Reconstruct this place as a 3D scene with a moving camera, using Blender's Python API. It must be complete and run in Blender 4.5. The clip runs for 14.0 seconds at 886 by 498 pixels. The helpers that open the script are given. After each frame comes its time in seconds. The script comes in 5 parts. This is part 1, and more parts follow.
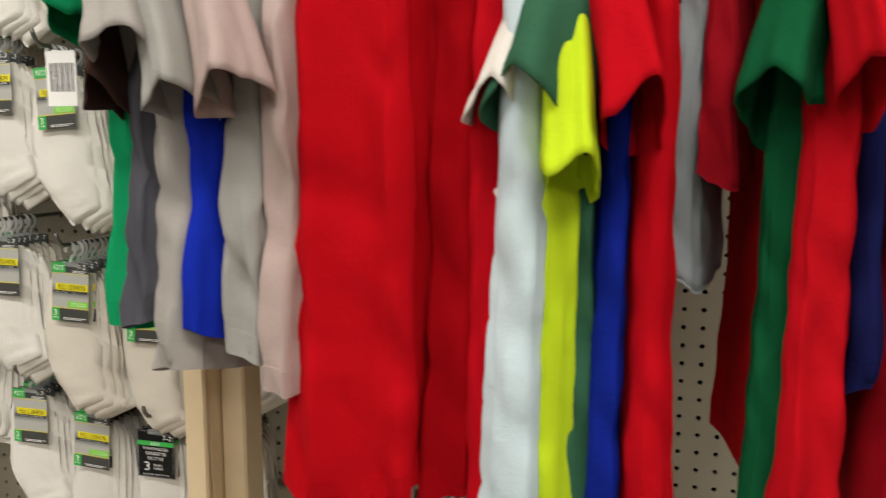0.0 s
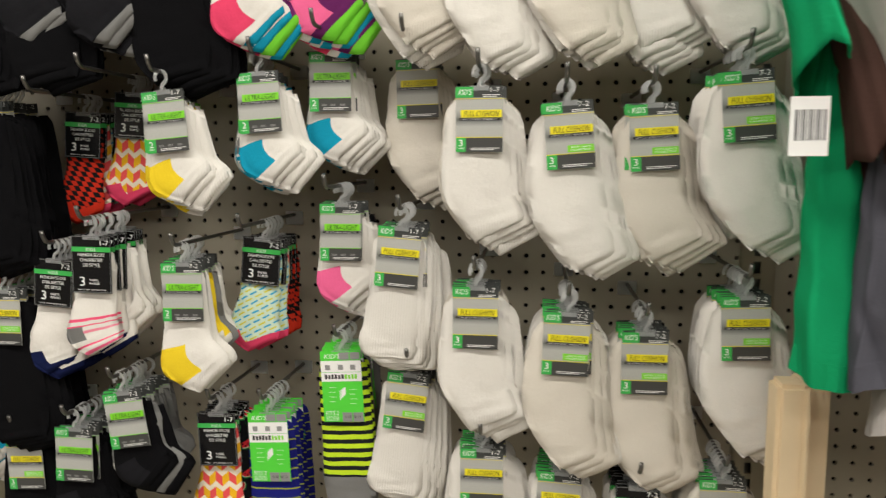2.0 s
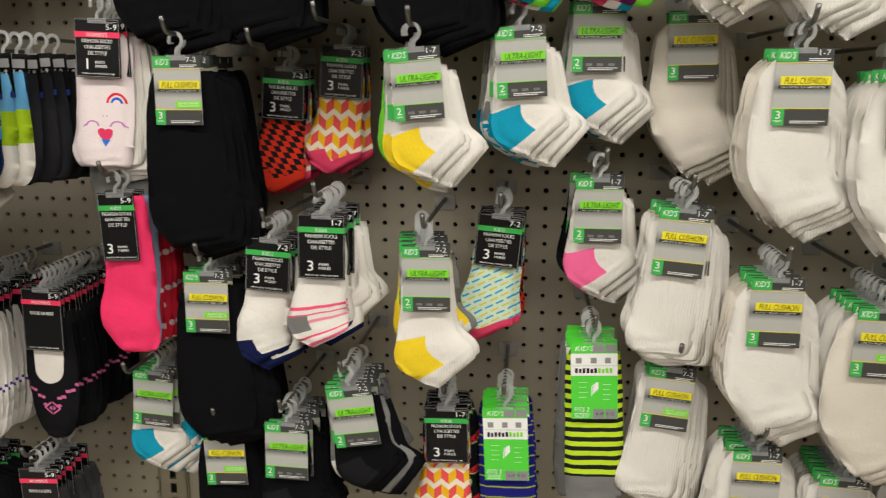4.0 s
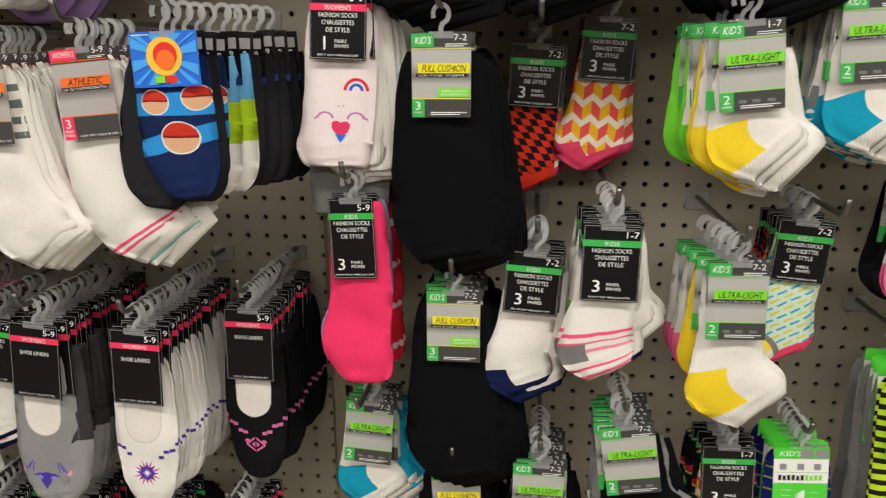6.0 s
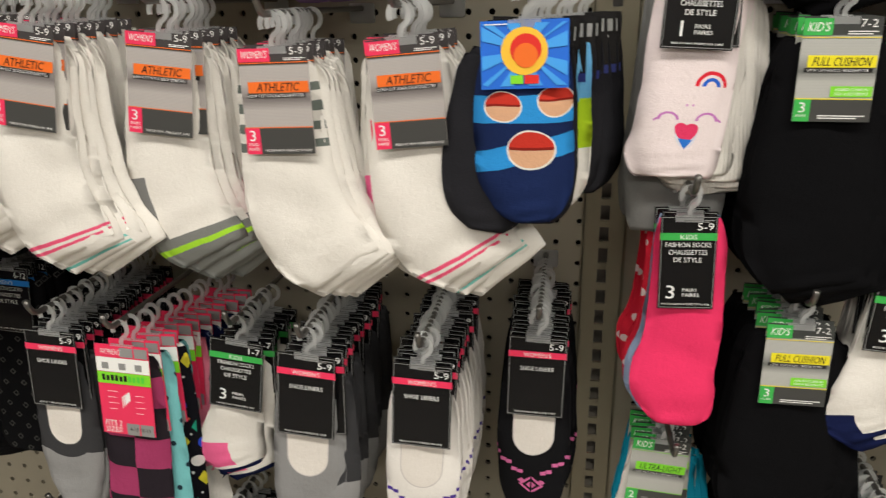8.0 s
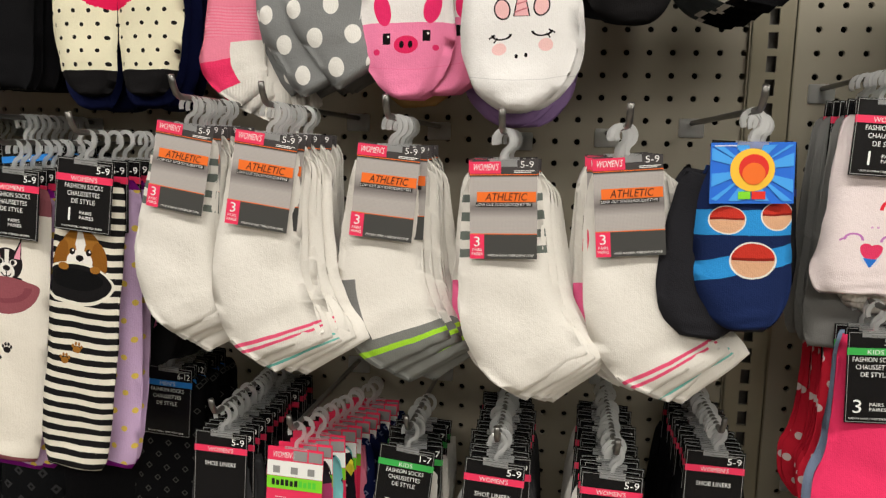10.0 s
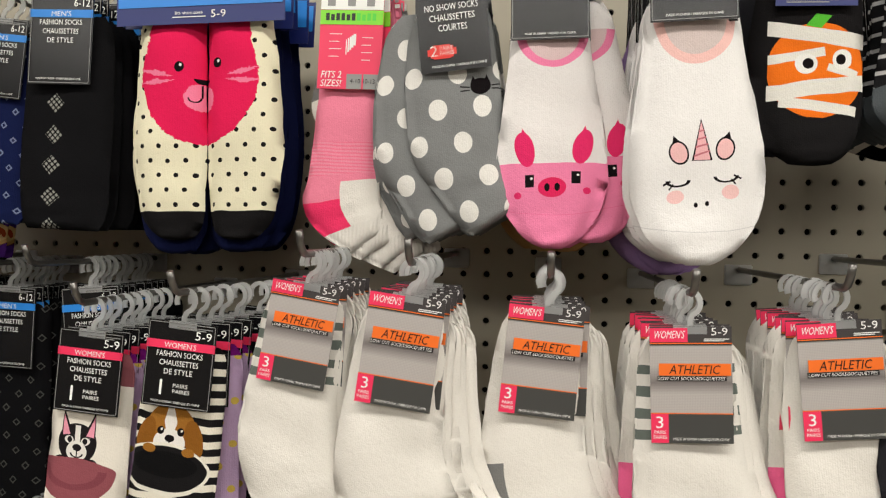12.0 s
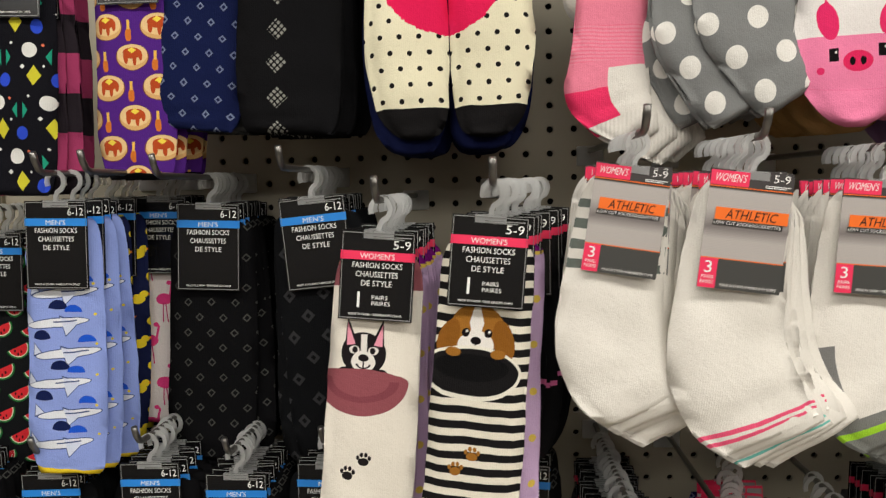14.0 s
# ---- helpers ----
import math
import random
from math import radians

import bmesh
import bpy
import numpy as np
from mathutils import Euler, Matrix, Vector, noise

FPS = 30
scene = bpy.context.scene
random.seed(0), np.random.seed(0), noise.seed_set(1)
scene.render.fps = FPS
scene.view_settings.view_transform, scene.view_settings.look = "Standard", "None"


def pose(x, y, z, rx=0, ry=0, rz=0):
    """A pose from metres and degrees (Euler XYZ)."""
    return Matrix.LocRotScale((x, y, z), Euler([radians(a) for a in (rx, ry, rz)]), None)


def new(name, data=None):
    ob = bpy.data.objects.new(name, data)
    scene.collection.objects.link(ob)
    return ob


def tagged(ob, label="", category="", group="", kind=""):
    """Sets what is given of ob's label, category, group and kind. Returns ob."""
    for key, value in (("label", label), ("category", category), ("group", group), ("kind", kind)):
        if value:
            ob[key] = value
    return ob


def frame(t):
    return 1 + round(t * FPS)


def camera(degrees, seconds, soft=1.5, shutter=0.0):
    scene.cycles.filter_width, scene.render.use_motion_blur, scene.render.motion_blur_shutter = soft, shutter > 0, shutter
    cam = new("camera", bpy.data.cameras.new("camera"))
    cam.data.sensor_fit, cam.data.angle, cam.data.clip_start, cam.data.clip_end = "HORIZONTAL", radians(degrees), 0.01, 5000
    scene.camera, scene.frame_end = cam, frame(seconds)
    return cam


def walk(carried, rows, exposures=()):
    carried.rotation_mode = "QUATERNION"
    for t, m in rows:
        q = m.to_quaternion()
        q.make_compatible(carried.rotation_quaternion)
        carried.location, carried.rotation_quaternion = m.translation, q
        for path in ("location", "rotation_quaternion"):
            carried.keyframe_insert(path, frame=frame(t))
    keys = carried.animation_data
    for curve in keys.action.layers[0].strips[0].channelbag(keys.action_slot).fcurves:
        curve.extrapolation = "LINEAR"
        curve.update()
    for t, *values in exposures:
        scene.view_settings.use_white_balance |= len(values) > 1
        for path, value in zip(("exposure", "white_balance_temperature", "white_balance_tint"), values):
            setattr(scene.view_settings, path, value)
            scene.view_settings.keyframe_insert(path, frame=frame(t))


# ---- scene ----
cam = camera(60.8, 14.0, soft=1.25, shutter=0.25)
PATH = [
    (0.0, 1.672, -1.059, 1.447, 82.06, -0.25, 13.78), (0.5, 1.474, -1.109, 1.480, 81.50, 0.69, 11.26),
    (1.0, 1.286, -1.168, 1.492, 81.71, 1.55, 9.40), (1.5, 1.117, -1.175, 1.485, 81.69, 0.41, 8.00),
    (2.0, 0.938, -1.134, 1.490, 82.29, 0.41, 7.49), (2.5, 0.847, -1.086, 1.502, 81.68, 0.11, 7.06),
    (2.7, 0.817, -1.074, 1.500, 81.28, -0.12, 6.77), (4.8, 0.458, -1.024, 1.553, 74.88, 0.06, 6.58),
    (5.0, 0.431, -1.009, 1.552, 74.70, 0.17, 6.69), (5.5, 0.349, -0.965, 1.551, 74.41, 0.81, 6.40),
    (6.0, 0.272, -0.930, 1.549, 74.49, 0.40, 6.87), (6.5, 0.222, -0.894, 1.543, 74.55, -0.62, 7.21),
    (7.0, 0.177, -0.865, 1.542, 73.63, -1.19, 8.44), (7.5, 0.093, -0.842, 1.566, 71.98, -0.21, 10.15),
    (8.0, -0.017, -0.835, 1.579, 70.93, 0.65, 9.32), (8.2, -0.055, -0.844, 1.586, 70.81, 0.59, 9.02),
    (10.3, -0.212, -0.906, 1.553, 83.00, -1.75, 8.53), (10.5, -0.226, -0.909, 1.560, 83.48, -2.04, 8.29),
    (11.0, -0.271, -0.872, 1.580, 85.44, -2.17, 9.00), (11.5, -0.321, -0.832, 1.596, 87.39, -1.75, 8.55),
    (12.0, -0.346, -0.820, 1.607, 88.23, -0.78, 7.56), (12.5, -0.378, -0.813, 1.602, 88.27, 0.40, 6.79),
    (13.0, -0.441, -0.813, 1.591, 88.24, 0.19, 7.23), (13.5, -0.539, -0.814, 1.571, 86.55, 0.64, 6.53),
    (14.0, -0.618, -0.814, 1.558, 84.56, 1.36, 3.88),
]
walk(cam, [(t, pose(x, y, z, rx, ry, rz)) for t, x, y, z, rx, ry, rz in PATH])

# ---- light: the shop's ceiling strips over the aisle, and an added fill row behind them ----
world = bpy.data.worlds.new("shop")
scene.world = world
world.use_nodes = True
world.node_tree.nodes["Background"].inputs[0].default_value = (1.0, 0.95, 0.88, 1)
world.node_tree.nodes["Background"].inputs[1].default_value = 0.25
scene.view_settings.exposure = 0.0


def strip_or_fill_lamp(x, y, power, length=2.4):
    data = bpy.data.lights.new("strip", "AREA")
    data.shape, data.size, data.size_y, data.energy, data.color = "RECTANGLE", length, 0.3, power, (1.0, 0.955, 0.885)
    ob = new("strip_or_fill_lamp", data)
    ob.matrix_world = pose(x, y, 3.05)
    return ob


for lx, power in ((-2.3, 36), (0.2, 45), (2.7, 54)):
    strip_or_fill_lamp(lx, -1.4, power)
    # unseen fill beyond the opposite shelving, added to light the packs from the front
    strip_or_fill_lamp(lx, -3.6, 48)


# ---- materials ----
def lin(r, g, b):
    return tuple(((c / 255 / 12.92) if c <= 10 else ((c / 255 + 0.055) / 1.055) ** 2.4) for c in (r, g, b)) + (1,)


class V:
    """A value in a node tree, with arithmetic."""
    def __init__(self, nt, s):
        self.nt, self.s = nt, s

    def op(self, kind, *others):
        n = self.nt.nodes.new("ShaderNodeMath")
        n.operation = kind
        for i, o in enumerate((self, *others)):
            if isinstance(o, V):
                self.nt.links.new(o.s, n.inputs[i])
            else:
                n.inputs[i].default_value = o
        return V(self.nt, n.outputs[0])

    def __add__(self, o): return self.op("ADD", o)
    def __sub__(self, o): return self.op("SUBTRACT", o)
    def __mul__(self, o): return self.op("MULTIPLY", o)
    def lt(self, o): return self.op("LESS_THAN", o)
    def gt(self, o): return self.op("GREATER_THAN", o)
    def fract(self): return self.op("FRACT")
    def floor(self): return self.op("FLOOR")
    def abs(self): return self.op("ABSOLUTE")
    def max(self, o): return self.op("MAXIMUM", o)
    def min(self, o): return self.op("MINIMUM", o)


def tree(name, rough=0.5, metal=0.0):
    m = bpy.data.materials.new(name)
    m.use_nodes = True
    nt = m.node_tree
    b = nt.nodes["Principled BSDF"]
    b.inputs["Roughness"].default_value, b.inputs["Metallic"].default_value = rough, metal
    return m, nt, b


def uv_of(nt):
    n = nt.nodes.new("ShaderNodeUVMap")
    n.uv_map = "UVMap"
    sep = nt.nodes.new("ShaderNodeSeparateXYZ")
    nt.links.new(n.outputs[0], sep.inputs[0])
    return V(nt, sep.outputs[0]), V(nt, sep.outputs[1]), n.outputs[0]


def rows_of(nt):
    n = nt.nodes.new("ShaderNodeUVMap")
    n.uv_map = "Rows"
    sep = nt.nodes.new("ShaderNodeSeparateXYZ")
    nt.links.new(n.outputs[0], sep.inputs[0])
    return V(nt, sep.outputs[0]), V(nt, sep.outputs[1])


def mixc(nt, fac, a, b, mode="MIX"):
    n = nt.nodes.new("ShaderNodeMix")
    n.data_type, n.blend_type = "RGBA", mode
    for sock, v in ((n.inputs[0], fac), (n.inputs[6], a), (n.inputs[7], b)):
        if isinstance(v, V):
            nt.links.new(v.s, sock)
        elif isinstance(v, bpy.types.NodeSocket):
            nt.links.new(v, sock)
        else:
            sock.default_value = v
    return n.outputs[2]


def noise_of(nt, scale, vec=None, detail=3.0):
    n = nt.nodes.new("ShaderNodeTexNoise")
    n.inputs["Scale"].default_value, n.inputs["Detail"].default_value = scale, detail
    if vec is None:
        tc = nt.nodes.new("ShaderNodeTexCoord")
        vec = tc.outputs["Object"]
    nt.links.new(vec, n.inputs["Vector"])
    return V(nt, n.outputs[0])


def bump(nt, b, height, strength, dist=0.001):
    n = nt.nodes.new("ShaderNodeBump")
    n.inputs["Strength"].default_value, n.inputs["Distance"].default_value = strength, dist
    nt.links.new(height.s, n.inputs["Height"])
    nt.links.new(n.outputs[0], b.inputs["Normal"])


MATS = {}


def knit(name, rgb, pattern=None, rib=1.0, per=620):
    """Knitted cotton. pattern(nt, x, z, base) gives the colour socket."""
    if name in MATS:
        return MATS[name]
    m, nt, b = tree(name, 0.92)
    x, z, vec = uv_of(nt)
    base = lin(*rgb)
    colour = pattern(nt, x, z, base) if pattern else base
    big = noise_of(nt, 14)
    fine = noise_of(nt, 900, detail=2)
    worn = mixc(nt, 1.0, colour, mixc(nt, big * 0.6 + fine * 0.4, (0.72, 0.71, 0.69, 1), (1.0, 1.0, 1.0, 1)), "MULTIPLY")
    nt.links.new(worn, b.inputs["Base Color"])
    b.inputs["Specular IOR Level"].default_value = 0.06
    soft = noise_of(nt, 260, detail=2)
    ribs = ((x + soft * 0.0006) * per).fract().op("PINGPONG", 0.5) * (0.35 * rib) + fine * 0.8 + soft * 0.8 + noise_of(nt, 60) * 2.4
    bump(nt, b, ribs, 0.4, 0.0012)
    MATS[name] = m
    return m


def plain(name, rgb, rough=0.5, metal=0.0, vary=0.12, scale=30.0, relief=0.05):
    if name in MATS:
        return MATS[name]
    m, nt, b = tree(name, rough, metal)
    c = lin(*rgb)
    n = noise_of(nt, scale, detail=5)
    nt.links.new(mixc(nt, n, tuple(v * (1 - vary) for v in c[:3]) + (1,), tuple(min(1, v * (1 + vary)) for v in c[:3]) + (1,)), b.inputs["Base Color"])
    if relief:
        bump(nt, b, noise_of(nt, scale * 12), relief, 0.001)
    MATS[name] = m
    return m


def p_stripes(rgb2, period, duty, slope=0.0):
    def f(nt, x, z, base):
        return mixc(nt, ((z + x * slope) * (1 / period)).fract().lt(duty), base, lin(*rgb2))
    return f


def p_rows(bands):
    """Knitted bands across the sock: (from, to, colour) along its length."""
    def f(nt, x, z, base):
        u, v = rows_of(nt)
        c = base
        for a, e, rgb in bands:
            c = mixc(nt, v.gt(a) * v.lt(e), c, lin(*rgb))
        return c
    return f


def p_dots(rgb2, sx, sz, r, jitter=False):
    def f(nt, x, z, base):
        v = z * (1 / sz)
        u = x * (1 / sx) + (v.floor() * 0.5).fract()
        du, dv = (u.fract() - 0.5) * sx, (v.fract() - 0.5) * sz
        return mixc(nt, (du * du + dv * dv).lt(r * r), base, lin(*rgb2))
    return f


def p_diamonds(rgb2, sx, sz, r, hole=0.55):
    def f(nt, x, z, base):
        v = z * (1 / sz)
        u = x * (1 / sx) + (v.floor() * 0.5).fract()
        d = ((u.fract() - 0.5) * sx).abs() + ((v.fract() - 0.5) * sz).abs()
        return mixc(nt, d.lt(r) * d.gt(r * hole), base, lin(*rgb2))
    return f


def p_cluster(rgb2, x0, pitch):
    """A single column of diamond clusters."""
    def f(nt, x, z, base):
        v = (z * (1 / pitch)).fract() - 0.5
        big = (x - x0).abs() + (v * pitch).abs()
        a, c = (x - x0 + z) * 200, (x - x0 - z) * 200
        small = a.fract().gt(0.35) * c.fract().gt(0.35)
        return mixc(nt, big.lt(0.0085) * small, base, lin(*rgb2))
    return f


def p_check(rgb2, a, c, slope):
    def f(nt, x, z, base):
        u, v = ((x + z * slope) * (1 / a)).floor(), (z * (1 / c)).floor()
        return mixc(nt, ((u + v) * 0.5).fract().gt(0.25), base, lin(*rgb2))
    return f


def p_cubes(c2, c3):
    def f(nt, x, z, base):
        zig = ((x * 52).fract() - 0.5).abs() * 0.016
        v = ((z + zig) * 46).fract()
        row = (((z + zig) * 46).floor() * 0.5).fract().gt(0.25)
        left = ((x * 52) + row * 0.5).fract().lt(0.5)
        c = mixc(nt, v.lt(0.36), mixc(nt, left, base, lin(*c2)), lin(*c3))
        return c
    return f


def p_dashes(c2, c3):
    def f(nt, x, z, base):
        u, v = (x + z * 0.62) * 62, (z - x * 0.62) * 135
        row = v.floor() * 0.37
        hit = v.fract().lt(0.36) * ((u + row) * 0.9).fract().lt(0.72)
        which = (v.floor() * 0.5).fract().gt(0.25)
        return mixc(nt, hit, base, mixc(nt, which, lin(*c2), lin(*c3)))
    return f


def p_shapes(shapes, under=None, fuzz=0.0):
    """Knitted-in figures: (kind, x, z, half width, half height, colour[, turn]). Kinds: o oval, r rectangle, d diamond, t triangle with its
    point up, ring, up and down for the halves of a ring, cup and dome for the lower and upper half of an oval. fuzz: a furry, uneven outline."""
    def f(nt, x, z, base):
        c = under(nt, x, z, base) if under else base
        if fuzz:
            x = x + (noise_of(nt, 420) - 0.5) * fuzz + (noise_of(nt, 90) - 0.5) * fuzz
            z = z + (noise_of(nt, 370) - 0.5) * fuzz
        for kind, a, e, rx, rz, rgb, *turn in shapes:
            px, pz = x - a, z - e
            if turn:
                co, si = math.cos(radians(turn[0])), math.sin(radians(turn[0]))
                px, pz = px * co + pz * si, pz * co - px * si
            du, dv = px * (1 / rx), pz * (1 / rz)
            if kind == "r":
                hit = du.abs().max(dv.abs()).lt(1.0)
            elif kind == "d":
                hit = (du.abs() + dv.abs()).lt(1.0)
            elif kind == "t":
                hit = (du.abs() * 2 + dv).lt(1.0) * dv.gt(-1.0)
            else:
                q = du * du + dv * dv
                hit = q.lt(1.0)
                if kind in ("ring", "up", "down"):
                    hit = hit * q.gt(0.55)
                if kind in ("up", "dome"):
                    hit = hit * dv.gt(0.0)
                if kind in ("down", "cup"):
                    hit = hit * dv.lt(0.0)
            c = mixc(nt, hit, c, lin(*rgb))
        return c
    return f


def p_tiled(shapes, sx, sz, shift=0.5, under=None):
    """Figures repeated over the cloth, each row shifted by a part of the pitch."""
    inner = p_shapes(shapes)

    def f(nt, x, z, base):
        v = z * (1 / sz)
        u = x * (1 / sx) + (v.floor() * shift).fract()
        c = under(nt, x, z, base) if under else base
        return inner(nt, (u.fract() - 0.5) * sx, (v.fract() - 0.5) * sz, c)
    return f


def card_mat(name, top, light, dark):
    """Printed card: dark head, a metallic-looking sweep of halftone, dark foot."""
    m, nt, b = tree(name, 0.32)
    x, z, vec = uv_of(nt)
    ramp = nt.nodes.new("ShaderNodeValToRGB")
    el = ramp.color_ramp.elements
    el[0].position, el[0].color = 0.0, lin(*top)
    el[1].position, el[1].color = 1.0, lin(*light)
    for p, c in ((0.17, top), (0.185, light), (0.36, light), (0.52, dark), (0.62, light)):
        e = el.new(p)
        e.color = lin(*c)
    nt.links.new((z * -13.0).s, ramp.inputs[0])
    dotty = ((x * 900).fract() - 0.5).abs() + ((z * 900).fract() - 0.5).abs()
    nt.links.new(mixc(nt, 1.0, ramp.outputs[0], mixc(nt, dotty, (0.8, 0.8, 0.8, 1), (1.1, 1.1, 1.1, 1)), "MULTIPLY"), b.inputs["Base Color"])
    bump(nt, b, noise_of(nt, 25), 0.25, 0.004)
    MATS[name] = m
    return m


GREY_CARD = card_mat("grey_card", (62, 64, 62), (178, 178, 172), (112, 114, 110))
SILVER_CARD = card_mat("silver_card", (66, 62, 62), (176, 170, 166), (120, 114, 112))
BLACK_CARD = plain("black_card", (15, 15, 17), 0.25, vary=0.2, scale=8, relief=0.08)
INK = {n: plain("ink_" + n, c, 0.35, vary=0.04, relief=0.0) for n, c in dict(
    green=(60, 172, 78), lime=(128, 214, 48), yellow=(232, 218, 40), pink=(232, 52, 92), orange=(236, 112, 40), blue=(40, 130, 214),
    white=(236, 236, 232), black=(24, 24, 24), foot=(66, 66, 64), vivid=(84, 208, 62), navy=(28, 40, 104), red=(220, 48, 40), grey=(140, 140, 138),
    cobalt=(38, 108, 214), cyan=(70, 160, 236), gold=(240, 190, 60)).items()}
METAL = plain("hook_steel", (118, 116, 112), 0.35, 0.9, 0.15, 60)
BOARD = plain("pegboard_paint", (166, 159, 141), 0.55, 0.0, 0.05, 5, 0.06)
POST = plain("upright_paint", (150, 142, 120), 0.5, 0.1, 0.06, 9, 0.04)
# near-black: the darkness behind the pegboard holes, put into the colour
HOLE_SHADE = plain("hole_shade", (26, 24, 22), 0.9, 0, 0.2, 3)
WOOD = plain("pale_plywood", (228, 206, 168), 0.6, 0, 0.12, 18, 0.1)
SHOPWALL = plain("painted_wall", (132, 126, 118), 0.8, 0, 0.05, 2)
FLOORM = plain("vinyl_floor", (186, 180, 170), 0.35, 0, 0.1, 3)


def clear_plastic():
    m, nt, b = tree("clear_plastic", 0.3)
    b.inputs["Base Color"].default_value = (0.86, 0.87, 0.86, 1)
    b.inputs["Transmission Weight"].default_value = 0.76
    b.inputs["IOR"].default_value = 1.35
    bump(nt, b, noise_of(nt, 120), 0.2, 0.001)
    return m


CLEAR = clear_plastic()


# ---- mesh helpers ----
def mesh_of(name, verts, faces, mats, slots=None, uvs=None, smooth=False, rows=None):
    me = bpy.data.meshes.new(name)
    me.from_pydata([tuple(v) for v in verts], [], [tuple(f) for f in faces])
    for m in mats:
        me.materials.append(m)
    if slots is not None:
        me.polygons.foreach_set("material_index", slots)
    if smooth:
        me.polygons.foreach_set("use_smooth", [True] * len(me.polygons))
    lay = me.uv_layers.new(name="UVMap")
    loops = np.zeros(len(me.loops), dtype=np.int32)
    me.loops.foreach_get("vertex_index", loops)
    src = np.array([(v[0], v[2]) for v in verts] if uvs is None else uvs, dtype=np.float32)
    lay.data.foreach_set("uv", src[loops].ravel())
    if rows is not None:
        two = me.uv_layers.new(name="Rows")
        two.data.foreach_set("uv", np.array(rows, dtype=np.float32)[loops].ravel())
    me.update()
    return me


def thing(name, me, m=None, parent=None, label="", category="", group="", kind=""):
    ob = new(name, me)
    if parent is not None:
        ob.parent = parent
    if m is not None:
        ob.matrix_basis = m
    return tagged(ob, label, category, group, kind)


def box_geo(x0, y0, z0, x1, y1, z1, bev=0.0):
    bm = bmesh.new()
    bmesh.ops.create_cube(bm, size=1.0)
    for v in bm.verts:
        v.co = ((x0 + x1) / 2 + v.co.x * (x1 - x0), (y0 + y1) / 2 + v.co.y * (y1 - y0), (z0 + z1) / 2 + v.co.z * (z1 - z0))
    if bev:
        bmesh.ops.bevel(bm, geom=bm.edges[:], offset=bev, segments=2, affect="EDGES")
    vs, fs = [v.co[:] for v in bm.verts], []
    bm.verts.index_update()
    fs = [[v.index for v in f.verts] for f in bm.faces]
    bm.free()
    return vs, fs


def box_mesh(name, mat, *c, bev=0.0):
    vs, fs = box_geo(*c, bev=bev)
    return mesh_of(name, vs, fs, [mat])


def tube_geo(pts, r, sides=8):
    vs, fs = [], []
    pts = [Vector(p) for p in pts]
    for i, p in enumerate(pts):
        d = (pts[min(i + 1, len(pts) - 1)] - pts[max(i - 1, 0)]).normalized()
        a = d.cross(Vector((1, 0.02, 0.01))).normalized()
        e = d.cross(a)
        for k in range(sides):
            t = 2 * math.pi * k / sides
            vs.append(p + (a * math.cos(t) + e * math.sin(t)) * r)
    for i in range(len(pts) - 1):
        for k in range(sides):
            k2 = (k + 1) % sides
            fs.append((i * sides + k, i * sides + k2, (i + 1) * sides + k2, (i + 1) * sides + k))
    fs.append(tuple(range(sides))[::-1])
    fs.append(tuple((len(pts) - 1) * sides + k for k in range(sides)))
    return vs, fs


LETTERS = {}


def letters_geo(text):
    """Outline faces of a text in the built-in font, centred, one unit high."""
    if text not in LETTERS:
        cu = bpy.data.curves.new("t", "FONT")
        cu.body, cu.size, cu.align_x, cu.resolution_u, cu.offset = text, 1.4, "CENTER", 2, 0.0
        ob = new("t", cu)
        dg = bpy.context.evaluated_depsgraph_get()
        me = bpy.data.meshes.new_from_object(ob.evaluated_get(dg))
        LETTERS[text] = ([v.co[:2] for v in me.vertices], [list(p.vertices) for p in me.polygons])
        bpy.data.objects.remove(ob)
        bpy.data.meshes.remove(me)
    return LETTERS[text]


def print_mesh(name, items):
    """Printed bands and words on a card facing -y. ("r", x0, z0, x1, z1, ink, layer) or ("t", words, x, z, height, width, ink, layer, slant)."""
    vs, fs, sl, inks = [], [], [], []
    for it in items:
        ink = it[6] if it[0] == "t" else it[5]
        if ink not in inks:
            inks.append(ink)
        k, base = inks.index(ink), len(vs)
        if it[0] == "w":
            _, cx, cz, rad, turn, _, layer = it
            y = -0.0004 - 0.00025 * layer
            vs += [(cx, y, cz)] + [(cx + max(-0.030, min(0.030, rad * math.cos(turn + q))), y, cz + max(-0.024, min(0.019, rad * math.sin(turn + q)))) for q in (-0.13, 0.13)]
            fs.append((base, base + 1, base + 2))
            sl.append(k)
        elif it[0] == "o":
            _, cx, cz, rad, _, _, layer = it
            y = -0.0004 - 0.00025 * layer
            vs += [(cx + rad * math.cos(a * math.pi / 12), y, cz + rad * math.sin(a * math.pi / 12)) for a in range(24)]
            fs.append(tuple(range(base, base + 24)))
            sl.append(k)
        elif it[0] == "r":
            _, x0, z0, x1, z1, _, layer = it
            y = -0.0004 - 0.00025 * layer
            vs += [(x0, y, z0), (x1, y, z0), (x1, y, z1), (x0, y, z1)]
            fs.append((base, base + 1, base + 2, base + 3))
            sl.append(k)
        else:
            _, words, x, z, h, w, _, layer, slant = it
            g, f = letters_geo(words)
            span = max(p[0] for p in g) - min(p[0] for p in g)
            q = min(w / span, h * 1.15)
            y = -0.0004 - 0.00025 * layer
            vs += [(x + p[0] * q + p[1] * h * slant, y, z + p[1] * h) for p in g]
            fs += [[i + base for i in face] for face in f]
            sl += [k] * len(f)
    return mesh_of(name, vs, fs, [INK[i] for i in inks], sl)


